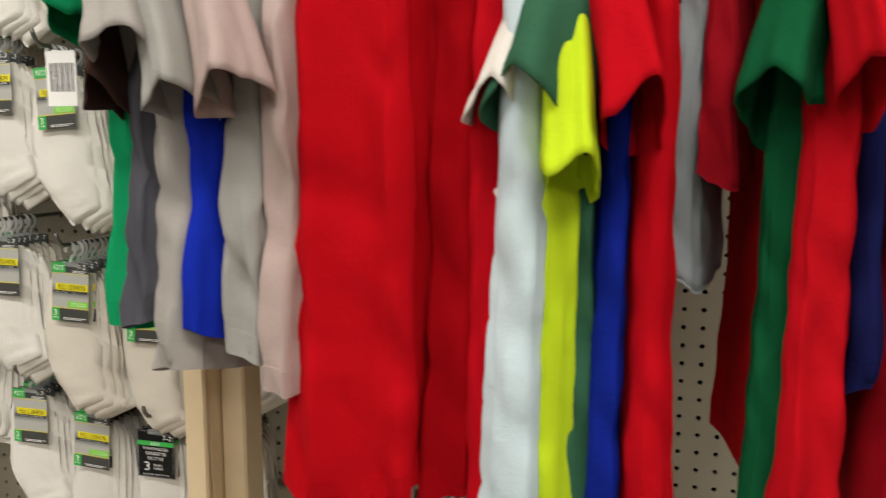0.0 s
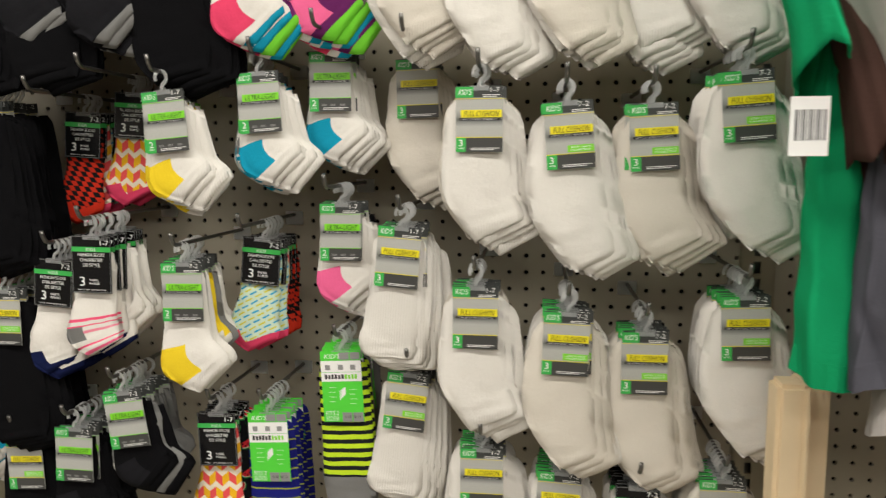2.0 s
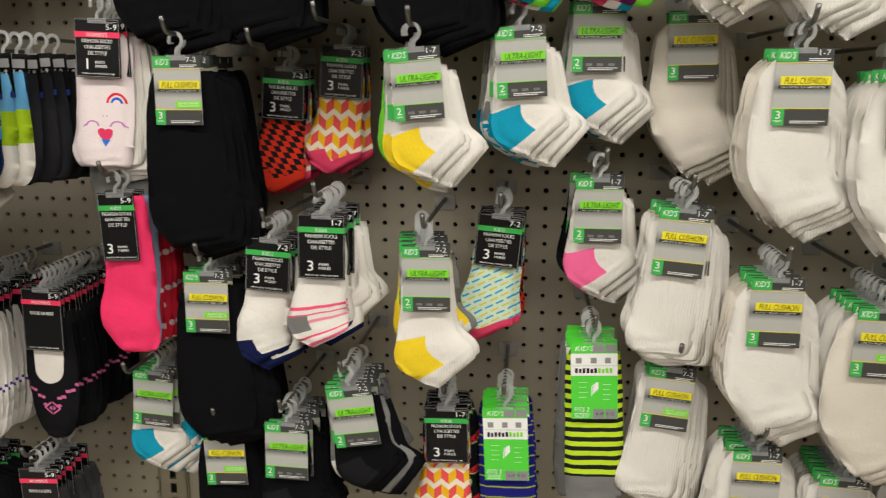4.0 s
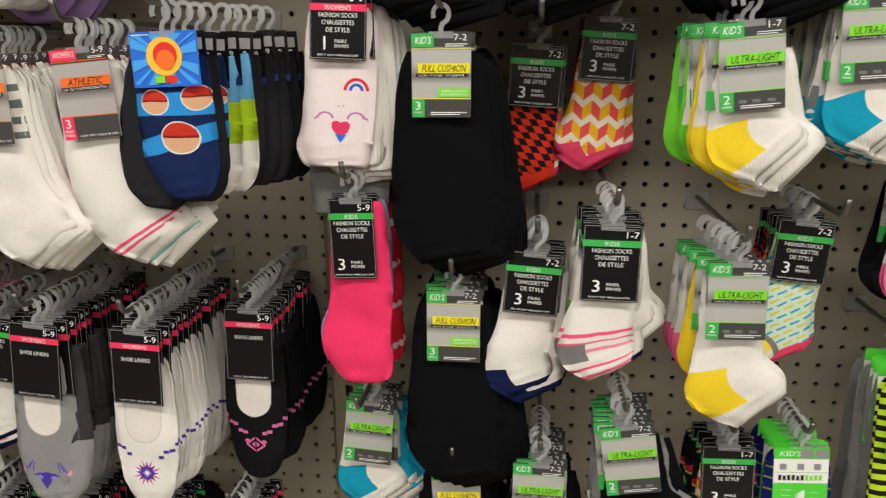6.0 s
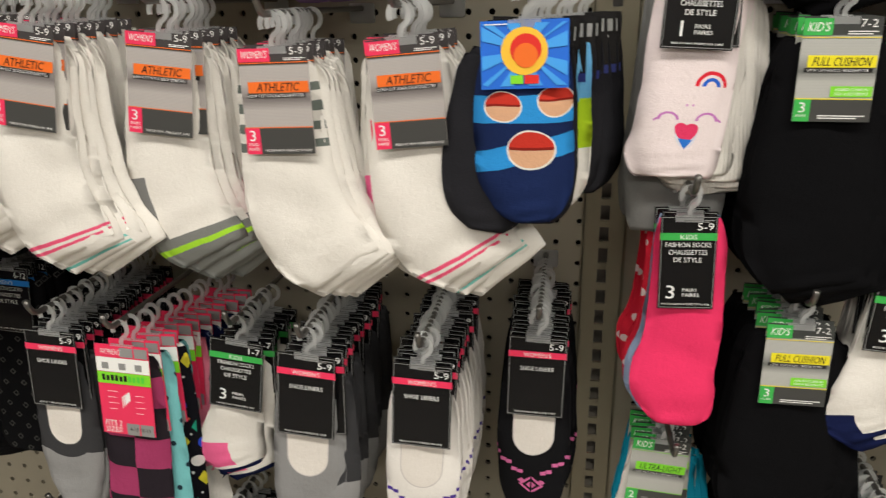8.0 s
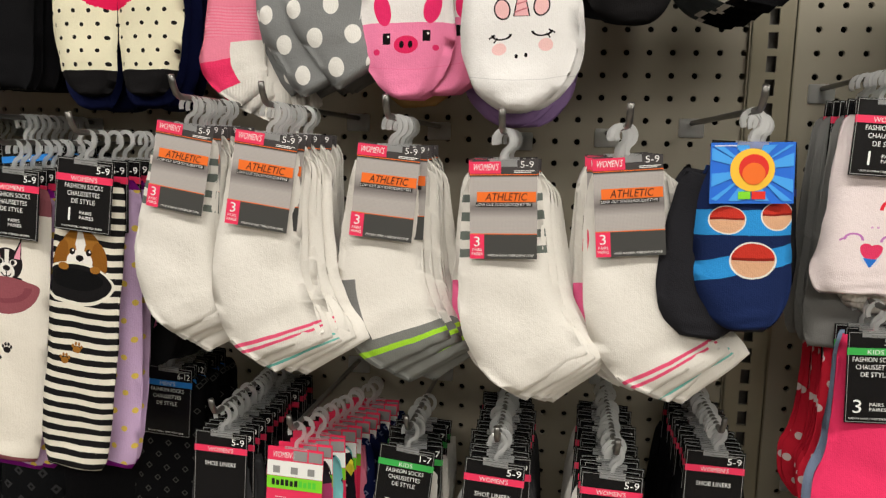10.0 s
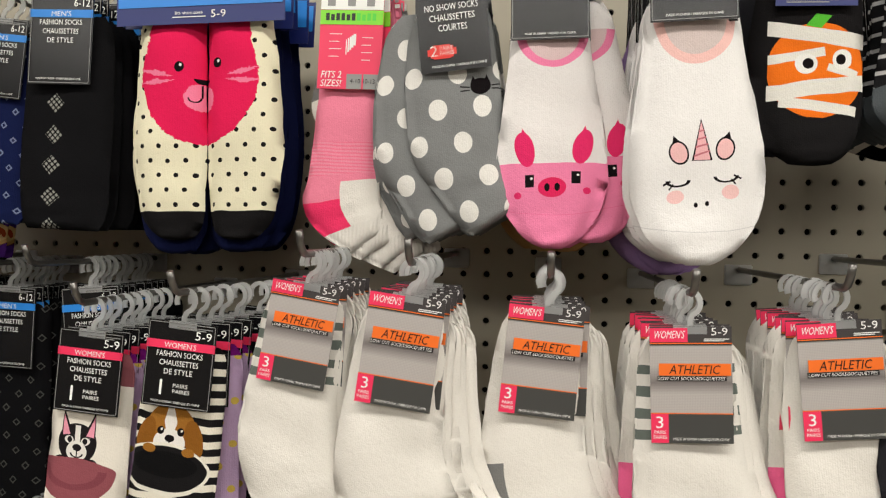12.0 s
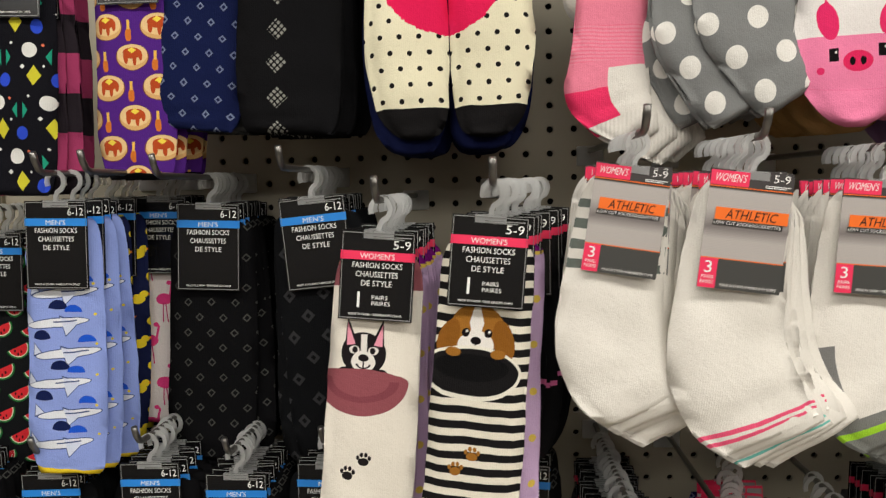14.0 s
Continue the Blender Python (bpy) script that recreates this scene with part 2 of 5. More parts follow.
# ---- structure ----
PITCH = 0.0254
HOLE_X, HOLE_Z = 0.0, 1.25   # a hole of the lattice
BAYS = ((-2.42, -1.215), (-1.167, 0.004), (0.052, 1.223), (1.271, 2.44))
POSTS = (-1.191, 0.028, 1.247, 2.466)


def holed_sheet(name, mat, x0, x1, z0, z1, cx, cz, nx, nz, px, pz, rx, rz, depth, square=False):
    """A sheet at y = 0 with nx by nz real holes, first centre (cx, cz)."""
    vs, fs = [], []

    def quad(a, b, c, d):
        i = len(vs)
        vs.extend((a, b, c, d))
        fs.append((i, i + 1, i + 2, i + 3))
    ax, bx, az, bz = cx - px / 2, cx + (nx - 0.5) * px, cz - pz / 2, cz + (nz - 0.5) * pz
    for (a, b, c, d) in ((x0, z0, x1, az), (x0, bz, x1, z1), (x0, az, ax, bz), (bx, az, x1, bz)):
        if b < d and a < c:
            quad((a, 0, b), (c, 0, b), (c, 0, d), (a, 0, d))
    ring = [(1, 0), (1, 1), (0, 1), (-1, 1), (-1, 0), (-1, -1), (0, -1), (1, -1)]
    for i in range(nx):
        for k in range(nz):
            x, z, n0 = cx + i * px, cz + k * pz, len(vs)
            for u, w in ring:
                vs.append((x + u * px / 2, 0, z + w * pz / 2))
            for u, w in ring:
                q = 1.0 if square else 1 / math.hypot(u, w)
                vs.append((x + u * rx * q, 0, z + w * rz * q))
            for u, w in ring:
                q = 1.0 if square else 1 / math.hypot(u, w)
                vs.append((x + u * rx * q, depth, z + w * rz * q))
            for j in range(8):
                j2 = (j + 1) % 8
                fs.append((n0 + j2, n0 + j, n0 + 8 + j, n0 + 8 + j2))
                fs.append((n0 + 8 + j2, n0 + 8 + j, n0 + 16 + j, n0 + 16 + j2))
    return mesh_of(name, vs, fs, [mat])


for b, (x0, x1) in enumerate(BAYS):
    first = math.ceil((x0 + 0.006 - HOLE_X) / PITCH)
    last = math.floor((x1 - 0.002 - HOLE_X) / PITCH)
    low = -36
    sheet = holed_sheet("pegboard", BOARD, x0, x1, 0.15, 2.15, HOLE_X + first * PITCH, HOLE_Z + low * PITCH, last - first + 1, 70, PITCH, PITCH, 0.0036, 0.0036, 0.005)
    thing(f"wall_pegboard_{b + 1}", sheet, label="beige painted pegboard panel with rows of round holes", kind="structure")
# added sheet whose dark colour stands in for shade seen through the holes
thing("wall_shade_sheet", box_mesh("back", HOLE_SHADE, -2.6, 0.06, 0.0, 2.6, 0.1, 2.2), label="near-black sheet added behind the pegboard, standing in for the shade in its holes", kind="structure")
for i, px in enumerate(POSTS):
    slots = holed_sheet("post", POST, px - 0.0235, px + 0.0235, 0.1, 2.2, px, 0.12, 1, 81, 0.02, PITCH, 0.0052, 0.0088, 0.004, True)
    post = thing("upright_post", slots, Matrix.Translation((0, -0.006, 0)), label="beige steel upright post with a column of slots", category="shelf upright", group="uprights of the shelving run")
    thing("channel", box_mesh("channel", METAL, px - 0.021, 0.016, 0.1, px + 0.021, 0.02, 2.2), None, post, "bare steel channel behind the slots")
    for sx in (-1, 1):
        thing("flange", box_mesh("flange", POST, px + sx * 0.0235 - 0.0015, 0.0, 0.1, px + sx * 0.0235 + 0.0015, 0.03, 2.2), Matrix.Translation((0, 0, 0)), post)
thing("floor", box_mesh("floor", FLOORM, -6, -5, -0.1, 6, 0.4, 0), label="pale vinyl shop floor", kind="structure")
thing("ceiling", box_mesh("ceiling", SHOPWALL, -6, -5, 3.1, 6, 0.4, 3.2), label="white shop ceiling", kind="structure")
thing("wall_aisle", box_mesh("aisle", SHOPWALL, -6, -2.5, 0, 6, -2.4, 1.9), label="plain back of the opposite shelving", kind="structure")
for n, c in (("wall_south", (-6, -5.1, 0, 6, -5, 3.2)), ("wall_west", (-6.1, -5, 0, -6, 0.4, 3.2)), ("wall_east", (6, -5, 0, 6.1, 0.4, 3.2)), ("wall_north", (-6, 0.4, 0, 6, 0.5, 3.2))):
    thing(n, box_mesh(n, SHOPWALL, *c), label="plain painted shop wall", kind="structure")
thing("base_deck", box_mesh("deck", POST, -2.6, -0.4, 0.0, 2.6, 0.05, 0.15, bev=0.004), label="beige steel base deck of the shelving run", category="shelf base")


# ---- cards ----
CW, CH = 0.056, 0.078


def card_mesh(name, mat, w, h):
    vs, fs = box_geo(-w / 2, 0, -h, w / 2, 0.0006, 0)
    return mesh_of(name, vs, fs, [mat])


CARDS = {}


def card_kind(name, mat, w, h, bands, words):
    pieces = [("colour_band", print_mesh(name + "_band", [q])) for q in bands]
    pieces += [("lettering", print_mesh(name + "_word", [q])) for q in words if q[0] == "t"]
    marks = [q for q in words if q[0] != "t"]
    if marks:
        pieces.append(("fine_print", print_mesh(name + "_fine", marks)))
    behind = [("colour_band", print_mesh(name + "_band_all", bands))] + [("lettering", print_mesh(name + "_size", [q])) for q in words if q[0] == "t"][:2]
    CARDS[name] = (card_mesh(name + "_card", mat, w, h), pieces, behind, w, h)


def bars(x0, x1, z, n, ink="white", h=0.0008, layer=2, step=0.0018):
    return [("r", x0, z - i * step - h, x1 - (i % 2) * (x1 - x0) * 0.18, z - i * step, ink, layer) for i in range(n)]


H = CW / 2


def kids_grey(name, size, word, band, count, extra):
    b = [("r", -H, -0.0135, -H + 0.021, -0.001, "green", 1), ("r", -H, -0.0152, H, -0.0146, "lime" if band == "lime" else "yellow", 1),
         ("r", -H + 0.006, -0.037, H - 0.001, -0.028, band, 1), ("r", -H + 0.004, -0.0405, H - 0.003, -0.0375, "black", 1),
         ("r", -H, -CH + 0.017, H, -CH + 0.0178, "lime" if band == "lime" else "yellow", 1), ("r", -H, -CH, H, -CH + 0.017, "foot", 1),
         ("r", -H, -CH, -H + 0.012, -CH + 0.017, "green", 2)]
    if extra:
        b.append(("r", -0.003, -CH + 0.019, H - 0.001, -CH + 0.027, "lime", 1))
    w = [("t", "KID'S", -H + 0.0105, -0.0105, 0.0068, 0.015, "white", 2, 0.2), ("t", size, H - 0.010, -0.0075, 0.006, 0.013, "white", 2, 0.0),
         ("t", word, 0.002, -0.0358, 0.0066, 0.041, "black", 2, 0.2), ("t", "LOW CUT SOCKS / SOCQUETTES", 0.0, -0.0400, 0.0018, 0.046, "white", 2, 0.15),
         ("t", count, -H + 0.006, -CH + 0.007, 0.008, 0.006, "white", 3, 0.0), ("t", "PAIRS", -H + 0.006, -CH + 0.0035, 0.002, 0.008, "white", 3, 0.0)]
    w += bars(0.004, H - 0.003, -0.0102, 2) + bars(-0.010, H - 0.004, -CH + 0.005, 2)
    if extra:
        w.append(("t", "ADDED CUSHION", 0.012, -CH + 0.0235, 0.0022, 0.024, "white", 2, 0.15))
        w.append(("t", "FOR A BETTER FIT", 0.012, -CH + 0.0203, 0.0022, 0.024, "white", 2, 0.15))
    elif band == "lime":
        w += [("r", x, -CH + 0.007 + k * 0.001, x + 0.007, -CH + 0.0076 + k * 0.001, "grey", 2) for x in (-0.012, 0.0, 0.013) for k in range(3)]
    card_kind(name, GREY_CARD, CW, CH, b, w)


kids_grey("cushion_72", "7-2", "FULL CUSHION", "yellow", "3", True)
kids_grey("cushion_17", "1-7", "FULL CUSHION", "yellow", "3", False)
kids_grey("ultra_72", "7-2", "ULTRA-LIGHT", "lime", "2", False)
kids_grey("ultra_17", "1-7", "ULTRA-LIGHT", "lime", "2", False)


def athletic():
    h = 0.082
    b = [("r", -H, -0.011, -0.002, -0.001, "pink", 1), ("r", -H, -0.0122, H, -0.0115, "orange", 1), ("r", -H + 0.006, -0.0345, H - 0.001, -0.026, "orange", 1),
         ("r", -H + 0.005, -0.0382, H - 0.004, -0.0348, "black", 1), ("r", -H, -h + 0.0205, H, -h + 0.0212, "orange", 1), ("r", -H, -h, H, -h + 0.0205, "foot", 1), ("r", -H, -h, -H + 0.012, -h + 0.0205, "pink", 2)]
    w = [("t", "WOMEN'S", -0.015, -0.0082, 0.0055, 0.021, "white", 2, 0.2), ("t", "5-9", H - 0.0085, -0.0062, 0.0056, 0.011, "white", 2, 0), ("t", "ATHLETIC", 0.002, -0.0333, 0.0064, 0.034, "black", 2, 0.2),
         ("t", "LOW CUT SOCKS/SOCQUETTES", 0.0, -0.0377, 0.0024, 0.045, "white", 2, 0.15), ("t", "3", -H + 0.006, -h + 0.0105, 0.0085, 0.0055, "white", 3, 0), ("t", "PAIRS", -H + 0.006, -h + 0.0065, 0.0024, 0.008, "white", 3, 0),
         ("t", "PAIRES", -H + 0.006, -h + 0.003, 0.0024, 0.009, "white", 3, 0), ("t", "MADE IN CHINA / FABRIQUE EN CHINE", 0.006, -h + 0.002, 0.0019, 0.038, "white", 2, 0.15)] + bars(0.009, H - 0.002, -0.0085, 2, h=0.0006, step=0.0012)
    card_kind("athletic", SILVER_CARD, CW, h, b, w)


athletic()


def fashion(name, ink, who, size, count, w=CW, h=0.0765, lines=("FASHION SOCKS", "CHAUSSETTES", "DE STYLE")):
    e = w / 2
    b = [("r", -e, -0.0215, e, -0.015, ink, 1)]
    for x0, z0, x1, z1 in ((-e + 0.001, -0.0016, e - 0.001, -0.001), (-e + 0.001, -h + 0.001, e - 0.001, -h + 0.0016), (-e + 0.001, -h + 0.001, -e + 0.0015, -0.001), (e - 0.0015, -h + 0.001, e - 0.001, -0.001)):
        b.append(("r", x0, z0, x1, z1, "grey", 1))
    t = [("t", size, e - 0.010, -0.0125, 0.0066, 0.014, "white", 2, 0), ("t", who, 0, -0.0205, 0.0042, 0.005 * len(who) * 0.75, "white", 2, 0)]
    for i, l in [q for q in enumerate(lines) if q[1]]:
        t.append(("t", l, 0, -0.0275 - i * (0.0068 if count else 0.0074), 0.0044, 0.0029 * len(l), "white", 2, 0))
    if count:
        t += [("t", count, -0.013, -h + 0.0095, 0.0125, 0.009, "white", 2, 0), ("t", "PAIRS", 0.003, -h + 0.016, 0.0032, 0.012, "white", 2, 0), ("t", "PAIRES", 0.004, -h + 0.0115, 0.0032, 0.014, "white", 2, 0)]
    t += [("t", "MADE IN CHINA / FABRIQUE EN CHINE", 0, -h + 0.0036, 0.0018, 0.04, "white", 2, 0)] + bars(-0.004, e - 0.003, -0.0035, 2, "grey", 0.0007, 2, 0.0014)
    card_kind(name, BLACK_CARD, w, h, b, t)


fashion("kids_72", "green", "KIDS", "7-2", "3", h=0.066)
fashion("kids_17", "green", "KIDS", "1-7", "3")
fashion("kids_59", "green", "KIDS", "5-9", "3", 0.047, 0.084)
fashion("womens_fashion", "pink", "WOMEN'S", "5-9", "1", h=0.067)
fashion("mens", "blue", "MEN'S", "6-12", "")
fashion("liner", "pink", "WOMEN'S", "5-9", "", 0.055, 0.084, ("", "SHOE LINERS"))
fashion("liner_plain", "black", "WOMEN'S", "5-9", "", 0.062, 0.084, ("", "", "SHOE", "LINERS"))


def no_show():
    t = [("t", l, 0, -0.020 - i * 0.0085, 0.0055, 0.0034 * len(l), "white", 2, 0) for i, l in enumerate(("NO SHOW SOCKS", "CHAUSSETTES", "COURTES"))]
    t += [("t", "2", -0.017, -0.0570, 0.009, 0.006, "white", 3, 0), ("t", "PAIRS", -0.007, -0.0525, 0.0034, 0.0105, "white", 3, 0), ("t", "PAIRES", -0.0065, -0.0565, 0.0034, 0.0115, "white", 3, 0), ("t", "MADE IN CHINA / FABRIQUE EN CHINE", 0.003, -0.0665, 0.0022, 0.045, "white", 2, 0)]
    b = [("r", -0.0225 + a, -0.0595 + c, 0.0015 - a, -0.0480 - c, "red", 1 + k) for k, (a, c) in enumerate(((0.0, 0.003), (0.0025, 0.001), (0.005, 0.0)))]
    card_kind("no_show", BLACK_CARD, 0.058, 0.070, b, t)


no_show()


def duo(name, main, h=0.098):
    b = [("r", -H, -0.013, H, -0.001, main, 1), ("r", -0.002, -0.012, 0.012, -0.002, "grey", 2), ("r", 0.0135, -0.012, H - 0.001, -0.002, "grey", 2), ("r", -H, -0.029, H, -0.0135, "white", 1), ("r", -H, -0.042, H, -0.0295, "lime" if main == "pink" else "white", 1),
         ("r", -H, -h, H, -0.0425, main, 1), ("r", -0.002, -h, 0.0115, -h + 0.013, "grey", 2), ("r", 0.013, -h, H - 0.001, -h + 0.013, "grey", 2)]
    t = [("r", -0.023 + 0.0046 * k, -0.0385, -0.0198 + 0.0046 * k, -0.0322 - 0.0010 * (k % 3 == 1), "black" if k < 6 else "vivid" if main == "pink" else "lime", 2) for k in range(10)]
    t += [("t", "FITS 2", -H + 0.012, -h + 0.0095, 0.006, 0.018, "white", 3, 0.15), ("t", "SIZES!", -H + 0.012, -h + 0.002, 0.006, 0.018, "white", 3, 0.15), ("t", "WOMEN'S" if main == "pink" else "KID'S", -0.012, -0.010, 0.006, 0.022, "white", 2, 0.2),
         ("t", "4-10 10-13", 0.0125, -h + 0.005, 0.004, 0.022, "black", 3, 0)] + bars(-0.019, -0.008, -0.050, 4, "white", 0.0005, 2, 0.0065) + bars(0.010, 0.020, -0.053, 4, "white", 0.0005, 2, 0.0065) + [("r", -0.004 + 0.0016 * k, -0.068 + 0.002 * k, -0.0032 + 0.0020 * k, -0.055 + 0.0012 * k, "white", 2) for k in range(5)] + [("r", x, -0.026, x + 0.007, -0.019, "grey", 2) for x in (-0.022, -0.004, 0.013)]
    card_kind(name, INK[main], CW, h, b, t)


duo("duo_pink", "pink")
duo("duo_green", "vivid")


def sunburst():
    """Blue header with rays round a plain yellow disc."""
    b = []
    for k in range(12):
        b.append(("w", 0.0, -0.021, 0.04, k * math.pi / 6 + 0.2, "cyan", 1))
    b += [("o", 0.0, -0.021, 0.0165, 0, "gold", 2), ("o", 0.001, -0.020, 0.011, 0, "red", 3), ("o", 0.001, -0.024, 0.0085, 0, "orange", 4)]
    b += [("r", -0.010, -0.0435, -0.001, -0.0375, "lime", 3), ("r", 0.0, -0.0435, 0.010, -0.0375, "red", 3)]
    card_kind("sunburst", INK["cobalt"], 0.062, 0.047, b, bars(-0.028, -0.012, -0.002, 1))


sunburst()


def header():
    b = [("r", -0.078, -0.030, 0.078, -0.004, "blue", 1)]
    t = [("t", "5-9", 0.018, -0.041, 0.007, 0.016, "white", 2, 0), ("t", "fits shoe sizes", -0.010, -0.0375, 0.003, 0.03, "white", 2, 0), ("t", "CREW SOCKS", -0.03, -0.022, 0.008, 0.05, "white", 2, 0)] + bars(-0.026, 0.006, -0.0395, 1)
    card_kind("wide_header", INK["navy"], 0.160, 0.046, b, t)


header()


card_kind("short_card", BLACK_CARD, 0.060, 0.050, [("r", -0.030, -0.050, 0.030, -0.043, "navy", 1), ("r", -0.027, -0.016, 0.027, -0.006, "grey", 1)], [("t", "5-9", 0.018, -0.0235, 0.0056, 0.011, "white", 2, 0)] + bars(-0.022, 0.016, -0.045, 2, "grey"))


# ---- hanger and hook ----
def hanger_mesh():
    pts = [(0, 0.0008, -0.003), (0, 0.0008, 0.004), (0.0015, 0.0008, 0.0075)]
    for k in range(13):
        a = math.radians(-70 + k * 23)
        pts.append((0.0075 * math.cos(a), 0.0008, 0.0165 + 0.0085 * math.sin(a)))
    vs, fs = [], []
    for i, p in enumerate(pts):
        q0, q1 = Vector(pts[max(0, i - 1)]), Vector(pts[min(len(pts) - 1, i + 1)])
        d = (q1 - q0).normalized()
        s = Vector((d.z, 0, -d.x)) * 0.0019
        for u, w in ((1, 1), (-1, 1), (-1, -1), (1, -1)):
            vs.append((p[0] + s.x * u, p[1] + 0.0009 * w, p[2] + s.z * u))
    for i in range(len(pts) - 1):
        for k in range(4):
            k2 = (k + 1) % 4
            fs.append((i * 4 + k, i * 4 + k2, i * 4 + 4 + k2, i * 4 + 4 + k))
    fs += [(0, 3, 2, 1), tuple(len(vs) - 4 + k for k in range(4))]
    b, f = box_geo(-0.012, -0.0006, -0.006, 0.012, 0.0022, 0.0005, bev=0.0006)
    fs += [[i + len(vs) for i in q] for q in f]
    vs += b
    return mesh_of("hanger", vs, fs, [CLEAR])


HANGER = hanger_mesh()
HOOKS = {}


def peg_hook(x, z, length):
    key = round(length, 2)
    if key not in HOOKS:
        pts = [(0, 0.004, -0.002), (0, -0.004, 0.0), (0, -0.02, 0.0), (0, -key * 0.5, 0.0015), (0, -key, 0.003), (0, -key - 0.006, 0.0055), (0, -key - 0.011, 0.012), (0, -key - 0.014, 0.020)]
        vs, fs = tube_geo(pts, 0.0028)
        HOOKS[key] = (mesh_of("rod", vs, fs, [METAL], smooth=True), box_mesh("plate", CLEAR, -0.014, -0.003, -0.016, 0.014, -0.0005, 0.005, bev=0.001))
    rod, plate = HOOKS[key]
    ob = thing("peg_hook", rod, Matrix.Translation((x, 0, z)), label="grey steel peg hook with an upturned tip on the pegboard", category="hook", group="peg hooks")
    thing("back_plate", plate, None, ob, "clear plastic back plate")
    return ob


# ---- socks ----
def smooth_rows(rows, n):
    out, m = [], len(rows)
    for j in range(n + 1):
        f = j / n * (m - 1)
        i = min(int(f), m - 2)
        t = f - i
        p = [np.array(rows[max(0, min(m - 1, i + q))], float) for q in (-1, 0, 1, 2)]
        out.append(0.5 * ((2 * p[1]) + (p[2] - p[0]) * t + (2 * p[0] - 5 * p[1] + 4 * p[2] - p[3]) * t * t + (3 * p[1] - p[0] - 3 * p[2] + p[3]) * t ** 3))
    return out


def sock_mesh(name, rows, mats, zone=None, thick=0.006, n=26, m=9, seed=0):
    vs, fs, sl, uv, rw = [], [], [], [], []
    rs = smooth_rows(rows, n)
    for j, (xl, zl, xr, zr) in enumerate(rs):
        v = j / n
        t = thick * min(1.0, math.sqrt(v / 0.10 + 0.03), math.sqrt((1 - v) / 0.10 + 0.12))
        for side in (-1, 1):
            for i in range(m):
                s = -1 + 2 * i / (m - 1)
                s *= -side
                y = side * t * max(0.0, 1 - abs(s) ** 3) ** 0.5
                x, z = (xl + xr) / 2 + s * (xr - xl) / 2, (zl + zr) / 2 + s * (zr - zl) / 2
                q = Vector((x * 38, z * 38 + seed * 7.3, side * 3 + seed))
                y += noise.noise(q * 0.8) * 0.0034 + noise.noise(q * 3.1) * 0.0008
                y += 0.0011 * math.sin(v * 46 + s * 2.5 + seed) * max(0.0, min(1.0, (v - 0.5) * 4)) * (1 - abs(s))
                e = noise.noise(q * 1.3 + Vector((5, 5, 5))) * 0.0016 * abs(s)
                vs.append((x + e, y, z + noise.noise(q * 1.7) * 0.0012))
                uv.append((x, z))
                rw.append((s, v))
    k = 2 * m
    for j in range(n):
        for i in range(k):
            i2 = (i + 1) % k
            fs.append((j * k + i, j * k + i2, (j + 1) * k + i2, (j + 1) * k + i))
            u = i % m + 0.5 if i % m < m - 1 else m - 1
            s = (-1 + 2 * u / (m - 1)) * (1 if i < m else -1)
            x = (vs[j * k + i][0] + vs[j * k + i2][0]) / 2
            z = (vs[j * k + i][2] + vs[(j + 1) * k + i][2]) / 2
            sl.append(zone(s, (j + 0.5) / n, x, z) if zone else 0)
    fs += [tuple(range(k))[::-1], tuple(n * k + i for i in range(k))]
    sl += [sl[0], sl[-1]]
    return mesh_of(name, vs, fs, mats, sl, uv, smooth=True, rows=rw)


def cw(rows, w=CW):
    return [((a - 0.5) * w, b * w, (c - 0.5) * w, d * w) for a, b, c, d in rows]


def longer(rows, kz, kx=1.0):
    return [(a * kx, b * kz, c * kx, d * kz) for a, b, c, d in rows]


# outlines in card widths from the card's upper left corner: left edge, right edge
LOW = cw([(0.05, -.15, .95, -.15), (-.1, -.4, 1.06, -.38), (-.17, -1.1, 1.12, -1.05), (-.2, -1.8, 1.18, -1.65), (-.2, -2.4, 1.26, -2.05), (-.02, -2.95, 1.42, -2.4), (.3, -3.4, 1.66, -2.72), (.7, -3.6, 1.76, -2.92)])
ULTRA = cw([(.02, -.25, .98, -.25), (-.04, -.7, 1.02, -.7), (-.08, -1.2, 1.04, -1.15), (-.15, -1.65, 1.06, -1.36), (-.17, -2.0, 1.12, -1.48), (-.06, -2.26, 1.2, -1.56), (.17, -2.42, 1.28, -1.64), (.38, -2.5, 1.34, -1.74), (.58, -2.56, 1.37, -1.88)])
LONG = cw([(.02, -.25, .98, -.25), (-.04, -.8, 1.02, -.8), (-.1, -1.5, 1.04, -1.45), (-.2, -2.1, 1.08, -1.8), (-.24, -2.5, 1.18, -1.95), (-.1, -2.78, 1.3, -2.06), (.2, -2.98, 1.42, -2.18), (.46, -3.1, 1.48, -2.3), (.72, -3.16, 1.5, -2.46)])
PATCH = cw([(.0, -.3, 1.0, -.3), (-.02, -1.2, 1.02, -1.2), (-.05, -2.2, 1.03, -2.2), (-.12, -3.0, 1.03, -2.9), (-.2, -3.45, 1.04, -3.25), (-.1, -3.8, 1.06, -3.5), (.2, -4.08, 1.09, -3.7), (.62, -4.28, 1.1, -3.95)])
QUARTER = cw([(.05, -.2, .95, -.2), (-.2, -.5, 1.08, -.45), (-.36, -1.2, 1.14, -1.2), (-.4, -1.9, 1.18, -1.9), (-.3, -2.5, 1.22, -2.5), (-.02, -2.95, 1.3, -2.85), (.3, -3.4, 1.34, -3.1), (.5, -3.6, 1.3, -3.25)])
